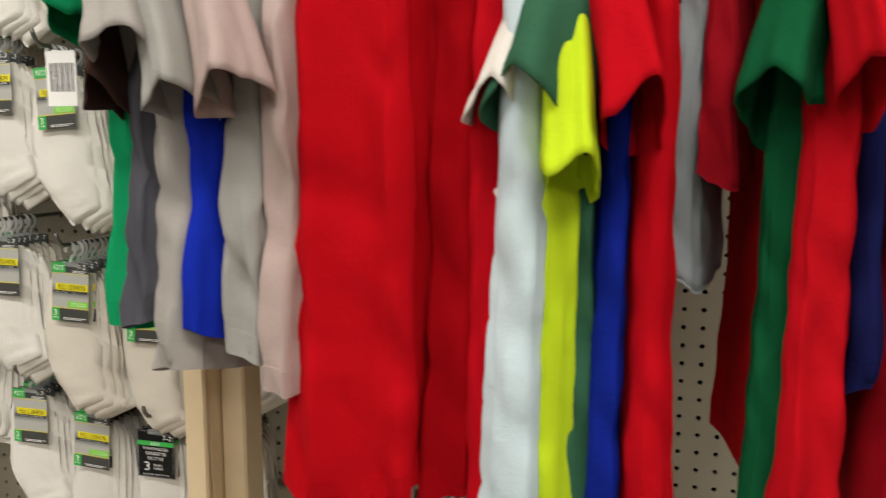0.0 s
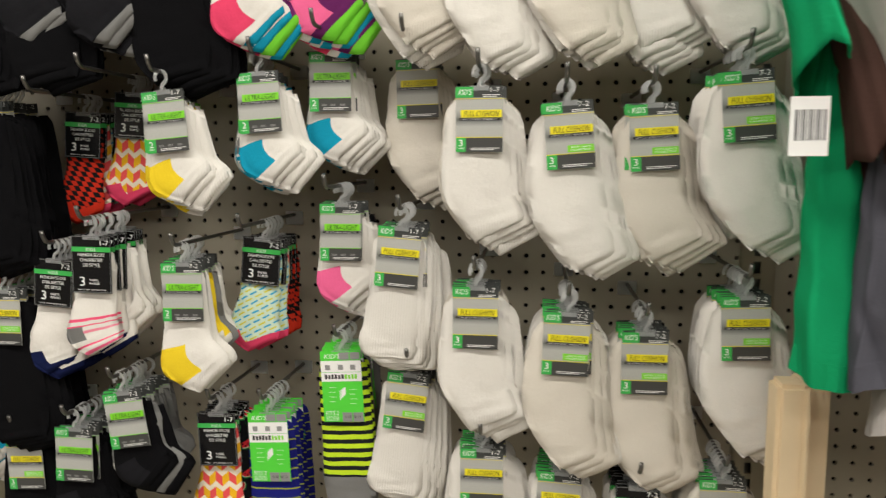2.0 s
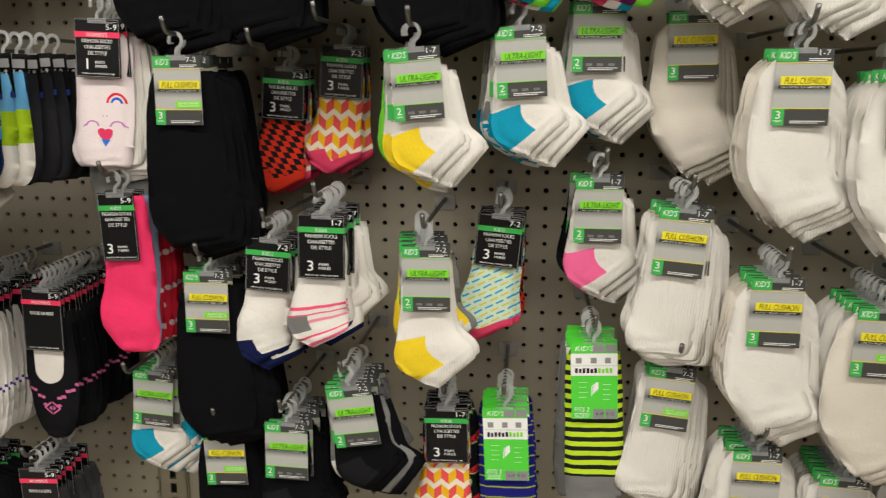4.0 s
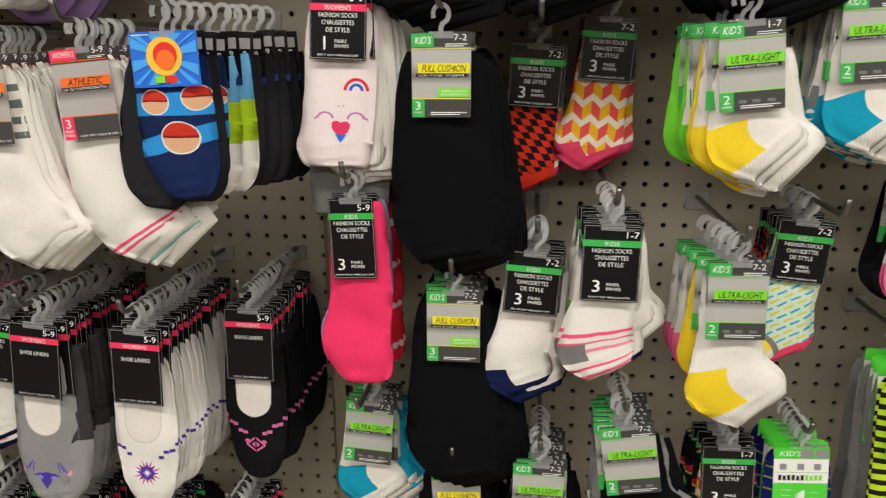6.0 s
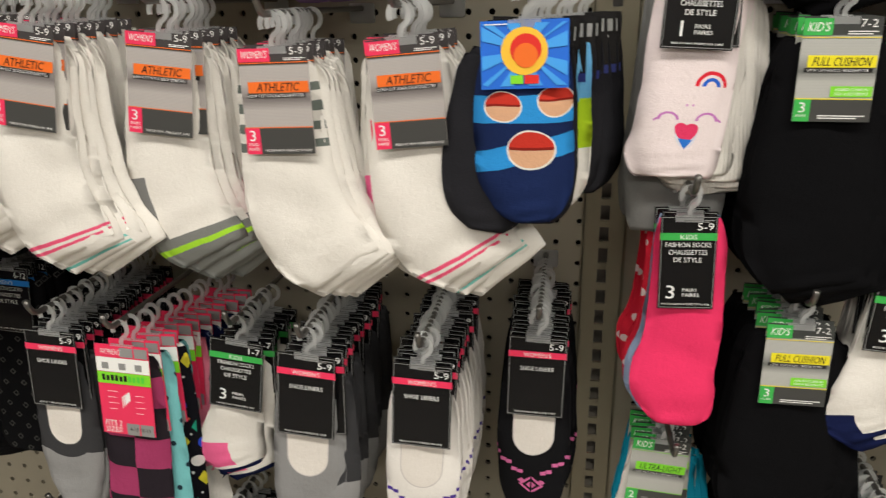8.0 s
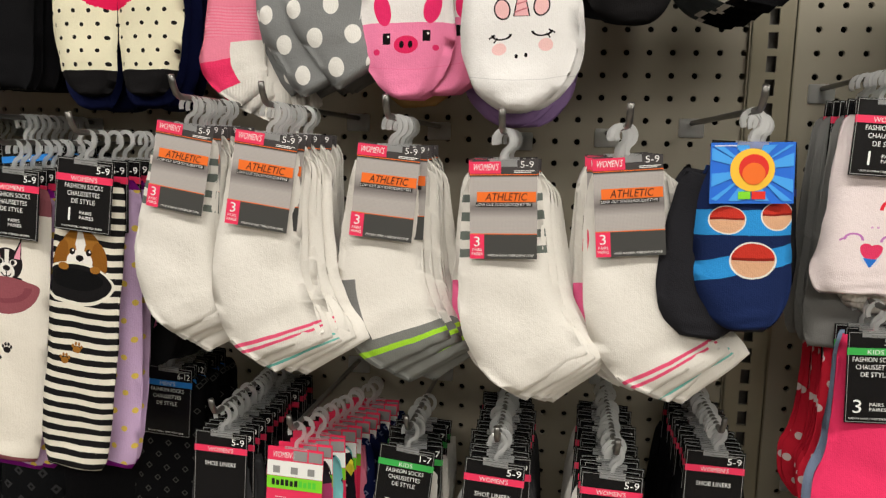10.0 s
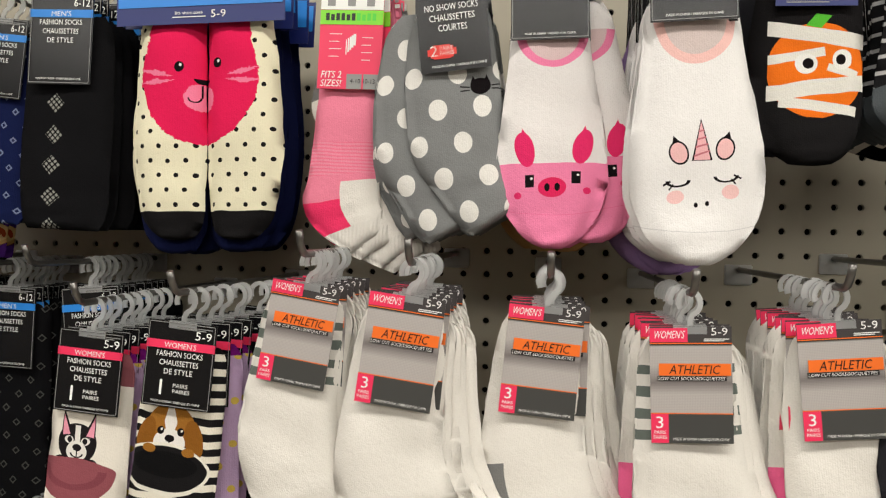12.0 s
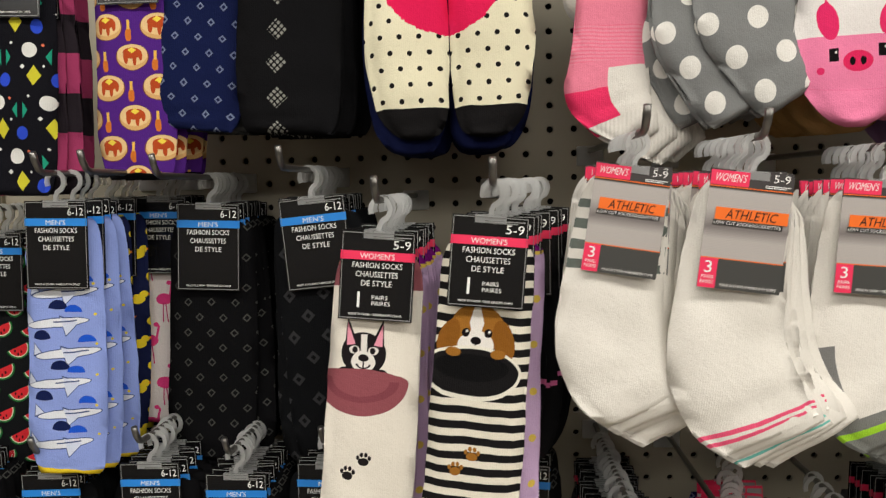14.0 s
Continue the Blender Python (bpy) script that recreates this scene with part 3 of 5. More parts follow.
POINT = cw([(.05, -.2, .95, -.2), (-.2, -.5, 1.08, -.45), (-.3, -1.2, 1.14, -1.2), (-.34, -1.8, 1.16, -1.8), (-.3, -2.3, 1.2, -2.2), (-.05, -2.75, 1.36, -2.5), (.2, -3.1, 1.46, -2.72), (.4, -3.35, 1.45, -2.85)])
FOLD = cw([(-.1, -.3, 1.1, -.3), (-.25, -.7, 1.25, -.6), (-.35, -1.6, 1.34, -1.6), (-.42, -2.6, 1.42, -2.6), (-.38, -3.4, 1.46, -3.3), (-.1, -3.85, 1.42, -3.6), (.1, -4.05, 1.35, -3.75)])
STRAIGHT = cw([(.02, -.25, .98, -.25), (-.1, -.5, 1.1, -.5), (-.13, -1.5, 1.13, -1.5), (-.15, -2.6, 1.14, -2.6), (-.17, -3.4, 1.12, -3.4), (-.1, -3.9, 1.05, -3.95), (.0, -4.1, .95, -4.1)])
CREW = cw([(.02, -.25, .98, -.25), (-.12, -.5, 1.12, -.5), (-.16, -1.5, 1.14, -1.5), (-.22, -2.3, 1.12, -2.3), (-.3, -2.7, 1.08, -2.7), (-.22, -3.0, 1.05, -2.95), (-.1, -3.1, .98, -3.08)])
KIDS = cw([(.05, -.3, .95, -.3), (-.02, -.9, 1.0, -.9), (-.08, -1.5, .98, -1.45), (-.24, -2.05, .97, -1.85), (-.34, -2.38, .99, -2.08), (-.24, -2.66, 1.02, -2.24), (.02, -2.86, 1.02, -2.38), (.26, -2.95, 1.0, -2.52)])
PINKY = cw([(.1, -.1, 1.0, -.1), (.02, -.5, 1.1, -.5), (-.02, -1.4, 1.12, -1.4), (-.1, -2.1, 1.12, -2.1), (-.28, -2.6, 1.05, -2.7), (-.25, -3.1, 1.08, -3.2), (.0, -3.5, 1.0, -3.55), (.2, -3.65, .85, -3.65)])
LINER = cw([(.0, -.6, 1.0, -.6), (-.08, -.9, 1.08, -.9), (-.12, -1.6, 1.14, -1.6), (-.12, -2.3, 1.16, -2.3), (-.05, -3.0, 1.1, -3.0), (.05, -3.4, 1.0, -3.4), (.2, -3.65, .85, -3.65), (.4, -3.75, .65, -3.75)])
SHOE = cw([(.15, -.8, .85, -.8), (.0, -1.1, 1.0, -1.1), (-.08, -1.7, 1.1, -1.7), (-.18, -2.4, 1.22, -2.4), (-.22, -2.9, 1.26, -2.9), (-.1, -3.35, 1.15, -3.35), (.15, -3.65, .9, -3.65), (.4, -3.78, .65, -3.78)])
SLIPPER = [(-.062, -.03, -.001, -.03), (-.067, -.07, -.001, -.07), (-.072, -.13, -.0005, -.13), (-.073, -.165, -.0005, -.165), (-.068, -.2, -.002, -.2), (-.062, -.222, -.004, -.222), (-.050, -.237, -.010, -.236), (-.036, -.241, -.022, -.241)]
SLIPPER_OTHER = [(-c, d, -a, b) for a, b, c, d in SLIPPER]
TUBE = cw([(-.05, -.3, 1.05, -.3), (-.15, -.7, 1.2, -.7), (-.2, -1.8, 1.25, -1.8), (-.22, -2.8, 1.25, -2.8), (-.15, -3.3, 1.2, -3.3), (-.05, -3.5, 1.1, -3.5)])
PLUSH = cw([(-.05, -.4, 1.05, -.4), (-.15, -.8, 1.1, -.8), (-.2, -1.6, 1.12, -1.6), (-.15, -2.3, 1.12, -2.3), (.05, -2.75, 1.0, -2.75), (.3, -2.95, .8, -2.95)])

RIBW = knit("knit_white_rib", (234, 230, 222), None, 5.0, 300)
RIBO = knit("knit_offwhite_rib", (222, 215, 202), None, 5.0, 300)
W = knit("knit_white", (238, 234, 226))
OFF = knit("knit_offwhite", (226, 219, 206))
BLK = knit("knit_black", (16, 16, 18))
GRY = knit("knit_grey", (128, 128, 126))
NAVY = knit("knit_navy", (26, 34, 74))
YEL, TEAL, PINK, SALMON = knit("knit_yellow", (246, 214, 50)), knit("knit_teal", (28, 158, 190)), knit("knit_pink", (248, 110, 160)), knit("knit_salmon", (236, 74, 112))
RED, GREEN, MAUVE = knit("knit_red", (222, 58, 38)), knit("knit_green", (120, 214, 60)), knit("knit_mauve", (150, 88, 96))
HOT = knit("knit_hotpink", (250, 62, 112))
PSTRIPE = knit("knit_pink_stripe", (238, 234, 226), p_rows([(.865, .885, (240, 92, 128)), (.905, .925, (240, 92, 128))]))
GSTRIPE = knit("knit_grey_stripe", (238, 234, 226), p_rows([(q, q + .026, (112, 120, 114)) for q in (.17, .225, .28, .335)]))
LSTRIPE = knit("knit_lime_stripe", (128, 130, 126), p_rows([(.86, .895, (170, 226, 60))]))


def heel(v0=0.42, v1=0.80, s1=0.0, toe=2.0):
    return lambda s, v, x, z: 1 if (v0 < v < v1 and s < s1) or v > toe else 0


SOCKS, PROUD = {}, {}


def sock(name, rows, mats, zone=None, thick=0.006, seed=1):
    PROUD[name] = thick + 0.0053
    SOCKS[name] = sock_mesh("sock_" + name, rows, mats, zone, thick, seed=seed)


sock("white_q", QUARTER, [W, RIBW], heel(0.86, 2, 2), seed=1)
sock("white_q2", QUARTER, [OFF, RIBO], heel(0.86, 2, 2), seed=2)
sock("white_p", POINT, [W, RIBW], heel(0.86, 2, 2), seed=3)
sock("white_p2", POINT, [OFF, RIBO], heel(0.86, 2, 2), seed=4)
sock("white_crew", CREW, [W, RIBW], heel(0.3, 2, 2), seed=5)
for nm, mt in (("yellow", YEL), ("teal", TEAL), ("pink", PINK), ("green", GREEN)):
    for kin, outline in (("ultra_", ULTRA), ("long_", LONG)):
        sock(kin + nm, outline, [W, mt, RIBW], lambda s, v, x, z: 1 if 0.40 < v < 0.78 and s < .0 else (2 if v > .78 else 0), seed=6)
    sock("solid_" + nm, ULTRA, [mt, W], heel(0.85, 2, 2), seed=7)
sock("ultra_grey", ULTRA, [GRY, W], heel(0.46, 0.86, -0.02), seed=8)
sock("fold_black", FOLD, [BLK], thick=0.008, seed=9)
sock("ultra_black", ULTRA, [BLK, knit("knit_dark", (30, 30, 33))], heel(0.46, 0.86, -0.02), seed=10)
sock("red_check", KIDS, [knit("knit_red_check", (222, 58, 38), p_check((34, 30, 30), 0.0085, 0.0072, 0.7)), RED], lambda s, v, x, z: 1 if v > 0.76 or (v > 0.62 and s < -.35) else 0, seed=11)
CUBE = knit("knit_cubes", (250, 190, 40), p_cubes((244, 92, 92), (250, 236, 214)))
sock("cubes", KIDS, [CUBE, SALMON], lambda s, v, x, z: 1 if v > 0.82 or (v > 0.62 and s < -.35) else 0, seed=12)
sock("dashes", KIDS, [knit("knit_dashes", (222, 244, 222), p_dashes((44, 176, 224), (232, 226, 70))), SALMON], lambda s, v, x, z: 1 if v > 0.80 or (v > 0.62 and s < -.45) else 0, seed=13)
sock("navy_heel", KIDS, [W, NAVY], lambda s, v, x, z: 1 if v > 0.84 or (v > 0.60 and s < -.35) else 0, seed=14)
sock("pink_lines", KIDS, [W, knit("knit_pink_lines", (238, 234, 226), p_rows([(.44, .47, (250, 92, 130)), (.52, .54, (250, 92, 130)), (.60, .64, (250, 150, 170)), (.80, .83, (250, 92, 130)), (.90, .96, (250, 112, 150))])), GRY], lambda s, v, x, z: 2 if 0.55 < v < 0.75 and s < -.2 else (1 if v > 0.3 else 0), seed=15)
sock("pink_long", PINKY, [HOT], thick=0.008, seed=16)
sock("red_star", PINKY, [knit("knit_star", (228, 44, 66), p_dots((240, 220, 220), 0.02, 0.024, 0.004))], seed=17)
sock("blue_long", PINKY, [knit("knit_paleblue", (150, 168, 200))], seed=18)
CREAM = (246, 232, 232)
sock("face", CREW, [knit("knit_face", CREAM, p_shapes([
    ("dome", .017, -.096, .0125, .0125, (232, 50, 66)), ("dome", .017, -.096, .0095, .0095, CREAM), ("dome", .017, -.096, .0072, .0072, (50, 104, 214)), ("dome", .017, -.096, .0042, .0042, CREAM),
    ("up", -.014, -.124, .009, .007, (206, 130, 200)), ("up", .017, -.124, .009, .007, (206, 130, 200)), ("r", -.023, -.123, .0035, .0008, (206, 130, 200), 30), ("r", .026, -.123, .0035, .0008, (206, 130, 200), -30),
    ("o", .0, -.111, .0012, .001, (224, 170, 214)), ("o", .005, -.111, .0012, .001, (224, 170, 214)),
    ("cup", .002, -.131, .0095, .015, (226, 226, 236)), ("cup", .002, -.130, .0095, .010, (238, 66, 110)), ("o", -.0025, -.130, .005, .0035, (238, 66, 110)), ("o", .0065, -.130, .005, .0035, (238, 66, 110)), ("t", .002, -.143, .006, .004, (50, 120, 214), 180)]))], thick=0.009, seed=19)
sock("ath_plain", LOW, [W], seed=20)
sock("ath_pink", LOW, [W, PSTRIPE], lambda s, v, x, z: 1 if v > 0.8 else 0, seed=21)
sock("ath_aqua", LOW, [W, knit("knit_aqua_stripe", (238, 234, 226), p_rows([(.88, .90, (120, 200, 190)), (.93, .95, (120, 200, 190))]))], lambda s, v, x, z: 1 if v > 0.8 else 0, seed=64)
sock("ath_lime", LOW, [W, GRY, LSTRIPE], lambda s, v, x, z: 2 if v > 0.80 else (1 if 0.55 < v < 0.8 and s < -.6 else 0), seed=22)
sock("ath_stripe", LOW, [W, GSTRIPE], lambda s, v, x, z: 1 if 0.10 < v < 0.45 else 0, seed=23)
sock("ath_pinkheel", LOW, [W, PINK], lambda s, v, x, z: 1 if 0.48 < v < 0.72 and s < -.45 else 0, seed=24)
PURPLE = knit("knit_plum_solid", (104, 40, 96))
SKY, CAP, FACE = (52, 152, 226), (206, 60, 48), (226, 176, 140)
PATCHY = p_shapes([("r", .01, -.062, .06, .010, SKY), ("r", -.01, -.096, .06, .008, SKY, 12)] + [q for a, e, k in ((-.016, -.060, .72), (.022, -.057, .72), (.004, -.092, .95)) for q in (
    ("o", a, e, .0190 * k, .0160 * k, (236, 236, 230)), ("o", a, e, .0175 * k, .0146 * k, FACE), ("dome", a, e + .001, .0175 * k, .0136 * k, CAP), ("r", a, e + .001, .0172 * k, .0012 * k, (140, 40, 34)))])
sock("patchy", longer(PLUSH, 0.9, 1.0), [knit("knit_patchy", (30, 44, 86), PATCHY)], thick=0.009, seed=25)
sock("plush_dark", longer(PLUSH, 0.93, 1.0), [knit("knit_charcoal", (40, 40, 44))], thick=0.009, seed=26)
sock("plush_white", longer(PLUSH, 0.93, 1.0), [W, knit("knit_limegreen", (170, 204, 40)), knit("knit_sky", (110, 180, 226))], lambda s, v, x, z: 2 if v < 0.3 else (1 if v < .5 else 0), thick=0.009, seed=27)


PAPER = (232, 226, 218)


def liner(name, rgb, figures, hem, seed):
    """A shoe liner whose opening shows the paper form under the card."""
    opening = [("r", 0, -.08, .0205, .032, hem), ("o", 0, -.110, .0205, .0215, hem), ("r", 0, -.08, .0195, .031, PAPER), ("o", 0, -.110, .0195, .0205, PAPER)]
    sock(name, LINER, [knit("knit_" + name, rgb, p_shapes(figures + opening))], None, 0.006, seed)



VIO, ROSE, SHELL = (84, 62, 160), (226, 116, 172), (240, 236, 230)
liner("liner_white", SHELL, [("d", .001, -.168, .0135, .0035, VIO, q) for q in (0, 45, 90, 135)] + [("d", .001, -.168, .017, .003, ROSE, q) for q in (22, 67, 112, 157)] + [("o", .001, -.168, .0075, .0075, VIO), ("d", .001, -.168, .0055, .0055, (150, 120, 210)), ("o", .001, -.168, .0025, .0025, SHELL)]
      + [("r", k * .0062, -.157 + abs(k) * .0042 - .003 * (abs(k) % 2), .0029, .0021, VIO) for k in (-6, -5, -4, -3, 3, 4, 5, 6)], (206, 200, 196), 28)
liner("liner_black", (24, 24, 26), [("r", k * .0058, -.160 + abs(k) * .0046 - .003 * (abs(k) % 2), .0028, .0021, ROSE) for k in (-6, -5, -4, -3, -2, 2, 3, 4, 5, 6)]
      + [("d", 0, -.166, .0125, .0105, ROSE), ("d", 0, -.166, .009, .0075, (24, 24, 26)), ("d", 0, -.166, .005, .0045, ROSE), ("r", 0, -.166, .0008, .010, (24, 24, 26)), ("d", -.010, -.162, .004, .003, ROSE), ("d", .010, -.162, .004, .003, ROSE)], (206, 200, 196), 29)
liner("liner_grey", (146, 146, 146), [("t", .0, -.187, .011, .009, (76, 60, 166), 180), ("d", .0, -.180, .017, .003, (76, 60, 166)), ("d", -.008, -.183, .004, .003, (150, 140, 200)), ("d", .008, -.183, .004, .003, (150, 140, 200))]
      + [("r", sx * .017 + d * .003, -.168 - abs(d) * .002, .0008, .006, (104, 90, 186), 24 * sx + d * 14) for sx in (-1, 1) for d in (-1, 0, 1)] + [("d", sx * .027, -.176, .004, .0045, (236, 160, 186)) for sx in (-1, 1)], (206, 200, 196), 30)
liner("liner_charcoal", (62, 62, 64), [("r", 0, -.186, .08, .048, (150, 150, 150)), ("cup", 0, -.110, .036, .035, (62, 62, 64))], (90, 90, 90), 31)
DIAM = p_diamonds((78, 78, 76), 0.021, 0.0135, 0.0038, 0.62)
sock("men_diamond", longer(STRAIGHT, 1.0, 1.12), [knit("knit_men_diamond", (18, 18, 20), DIAM)], seed=32)
sock("men_cross", longer(STRAIGHT, 1.0, 1.12), [knit("knit_men_cross", (19, 20, 22), p_diamonds((56, 56, 58), 0.03, 0.018, 0.006, 0.4))], seed=33)
sock("men_cluster", longer(TUBE, 1.0), [knit("knit_men_cluster", (20, 20, 22), p_cluster((150, 150, 144), -0.006, 0.026))], thick=0.008, seed=34)
sock("men_navy", TUBE, [knit("knit_men_navy", (22, 30, 70), p_diamonds((120, 130, 160), 0.0215, 0.0135, 0.0036, 0.5))], seed=35)
sock("men_grey", TUBE, [knit("knit_men_grey", (66, 68, 70))], seed=36)
SEA, LINE = (24, 34, 80), (70, 84, 130)
PLANE = p_shapes([q for k in range(6) for q in (
    ("cup", -.020 + .016 * (k % 2), -.066 - k * .027, .0085, .002, SEA), ("dome", -.020 + .016 * (k % 2), -.067 - k * .027, .0085, .0075, SEA), ("dome", .020 - .010 * (k % 2), -.070 - k * .027, .008, .0065, (36, 90, 214)),
    ("o", .002 - .008 * (k % 2), -.080 - k * .027, .030, .0046, LINE, 6), ("t", .004, -.084 - k * .027, .010, .0085, LINE, 165), ("t", -.027 - .006 * (k % 2), -.076 - k * .027, .006, .006, LINE, 20),
    ("o", .002 - .008 * (k % 2), -.080 - k * .027, .029, .0037, (234, 238, 246), 6), ("t", .004, -.084 - k * .027, .0085, .0072, (216, 224, 244), 165), ("t", -.027 - .006 * (k % 2), -.076 - k * .027, .0045, .0048, (216, 224, 244), 20),
    ("r", .010 - .008 * (k % 2), -.0785 - k * .027, .011, .0006, LINE, 6), ("o", .028, -.072 - k * .027, .0012, .0012, (232, 206, 60)))])
sock("planes", longer(STRAIGHT, 1.06, 1.0), [knit("knit_planes", (146, 166, 232), PLANE), YEL], lambda s, v, x, z: 1 if v > 0.90 else 0, seed=37)
sock("melon", STRAIGHT, [knit("knit_melon", (24, 26, 28), p_tiled([("cup", 0, .003, .0118, .0118, (40, 120, 56), 25), ("cup", 0, .003, .0102, .0102, (226, 232, 200), 25), ("cup", 0, .003, .0092, .0092, (226, 52, 60), 25), ("o", -.003, -.001, .0009, .0014, (24, 20, 22)), ("o", .003, -.0015, .0009, .0014, (24, 20, 22)), ("o", .0, -.004, .0009, .0014, (24, 20, 22))], 0.030, 0.021))], seed=38)
sock("duckling", longer(STRAIGHT, 1.04), [knit("knit_duckling", (26, 32, 66), p_tiled([("o", 0, 0, .0062, .0048, (240, 214, 50)), ("o", .005, .005, .0034, .0034, (240, 214, 50)), ("d", .0095, .005, .0022, .0014, (236, 130, 40))], 0.026, 0.022))], seed=65)
sock("flamingo", longer(STRAIGHT, 1.0), [knit("knit_flamingo", (240, 232, 230), p_tiled([("o", 0, .002, .0085, .0058, (238, 70, 140)), ("r", .0075, .010, .0012, .008, (238, 70, 140), -10), ("o", .006, .0185, .0028, .0022, (238, 70, 140)), ("r", -.001, -.012, .0006, .010, (206, 60, 120)), ("r", .003, -.012, .0006, .010, (206, 60, 120), 8)], 0.030, 0.042)), BLK], lambda s, v, x, z: 1 if v < .26 else 0, seed=66)
BATTER, SYRUP = (238, 204, 148), (188, 78, 40)
FOOD = p_tiled([("o", 0, -.001, .0152, .0118, (120, 66, 60)), ("o", 0, -.0015, .0142, .0106, (222, 176, 116)), ("o", 0, .001, .0138, .0094, BATTER), ("o", .0, .0025, .0085, .005, SYRUP), ("o", -.006, -.001, .0022, .006, SYRUP), ("o", .002, -.003, .0018, .0055, SYRUP), ("o", .0075, .0, .0018, .0045, SYRUP), ("d", .0, .005, .004, .0028, (248, 222, 84)),
    ("o", .0205, -.008, .003, .006, (214, 120, 50)), ("r", .0205, .0005, .0013, .004, (240, 190, 90))], 0.046, 0.0268)
sock("food", STRAIGHT, [knit("knit_food", (84, 40, 134), FOOD), BLK], lambda s, v, x, z: 1 if v > 0.90 else 0, seed=39)
sock("space", STRAIGHT, [knit("knit_space", (22, 22, 28), p_tiled([("o", -.010, .012, .0065, .0065, (230, 230, 226)), ("d", .010, .006, .007, .011, (40, 160, 130)), ("r", .010, .006, .0025, .014, (22, 22, 28)), ("d", -.006, -.010, .006, .009, (214, 206, 60)), ("o", .012, -.014, .005, .006, (50, 80, 210)),
    ("d", -.016, -.002, .0022, .0022, (232, 232, 230)), ("d", .001, .016, .0016, .0016, (232, 120, 90)), ("d", .018, .018, .0016, .0016, (232, 232, 230)), ("d", .002, -.002, .0014, .0014, (232, 232, 230))], 0.044, 0.046, 0.35))], seed=40)
FUR, BLUSH, JET = (232, 36, 90), (246, 134, 166), (24, 20, 22)
CAT = p_shapes([("o", -.003, -.092, .056, .062, FUR), ("t", -.040, -.040, .020, .022, FUR, 14), ("t", .034, -.040, .020, .022, FUR, -14), ("r", -.003, -.06, .042, .03, FUR), ("o", -.004, -.112, .0135, .0125, BLUSH)]
               + [("d", sx * .041 - .003, -.088 - k * .008, .017, .0026, BLUSH, sx * (10 - 14 * k)) for sx in (-1, 1) for k in (0, 1)], p_dots((30, 28, 28), 0.0165, 0.0135, 0.0022), 0.005)
CATFACE = p_shapes([("o", -.022, -.083, .0046, .0046, JET), ("o", .013, -.080, .0046, .0046, JET), ("o", -.0208, -.0815, .0014, .0014, (240, 240, 236)), ("o", .0142, -.0785, .0014, .0014, (240, 240, 236)), ("cup", -.003, -.094, .006, .005, JET), ("r", -.003, -.106, .0007, .006, JET), ("down", -.0085, -.112, .0055, .005, JET), ("r", .0, -.262, .1, .047, (26, 25, 26))], CAT)
KNIT_CAT = knit("knit_slipper", (242, 236, 206), CATFACE)
DEEP = knit("knit_deepnavy", (20, 26, 62))
sock("slipper", SLIPPER, [KNIT_CAT], None, 0.012, seed=41)
sock("slipper_other", SLIPPER_OTHER, [KNIT_CAT], None, 0.012, seed=71)
sock("slipper_navy", longer(SLIPPER, 1.06), [DEEP], thick=0.012, seed=42)
sock("slipper_navy_other", longer(SLIPPER_OTHER, 1.05), [DEEP], thick=0.012, seed=72)
sock("patch_pink", PATCH, [knit("knit_softpink", (246, 140, 166)), HOT, W, knit("knit_pink_mesh", (246, 150, 172), p_stripes((246, 126, 156), 0.003, 0.4)), RIBW], lambda s, v, x, z: 4 if v > .84 else (1 if v > 0.60 and s < -.05 else (2 if v > 0.50 and s > .05 else (3 if v > .36 and v < .46 else 0))), seed=43)
sock("big_dots", longer(QUARTER, 1.02, 0.93), [knit("knit_bigdots", (134, 136, 136), p_shapes([("o", .018, -.0835, .0085, .0065, JET), ("t", .0125, -.078, .003, .0035, JET), ("t", .0235, -.078, .003, .0035, JET)] + [("r", .018 + sx * .013, -.083 - k * .003, .004, .0005, JET, sx * (8 - 10 * k)) for sx in (-1, 1) for k in (0, 1)], p_tiled([("o", 0, 0, .0078, .0088, (240, 238, 232))], 0.037, 0.0285))), GRY], lambda s, v, x, z: 1 if v > 0.92 else 0, seed=44)
RIND, ROSEA = (250, 140, 180), (238, 52, 112)
PIGC = p_shapes([("r", .002, -.282, .08, .100, RIND), ("o", -.0205, -.171, .0078, .0140, ROSEA, 14), ("t", -.0215, -.160, .0055, .006, ROSEA, 10), ("o", .026, -.169, .0078, .0140, ROSEA, -14), ("t", .027, -.158, .0055, .006, ROSEA, -10),
    ("r", -.0165, -.196, .0036, .005, JET), ("o", -.0150, -.194, .0010, .0010, (240, 240, 236)), ("r", .0205, -.194, .0036, .005, JET), ("o", .0220, -.192, .0010, .0010, (240, 240, 236)), ("o", .0015, -.2015, .0112, .0080, (232, 46, 100)), ("o", -.0025, -.2015, .0022, .0032, JET), ("o", .0055, -.2015, .0022, .0032, JET),
    ("o", -.026, -.208, .003, .0028, ROSEA), ("o", .029, -.205, .003, .0028, ROSEA), ("down", .002, -.214, .046, .010, (246, 120, 164)), ("down", .002, -.2135, .046, .010, RIND),
    ("cup", .002, -.078, .029, .027, RIND), ("cup", .002, -.078, .022, .0215, (226, 200, 200))])
sock("pig", longer(SHOE, 1.184, 1.08), [knit("knit_pig", (244, 240, 238), PIGC)], thick=0.008, seed=45)
PEACH = (246, 200, 194)
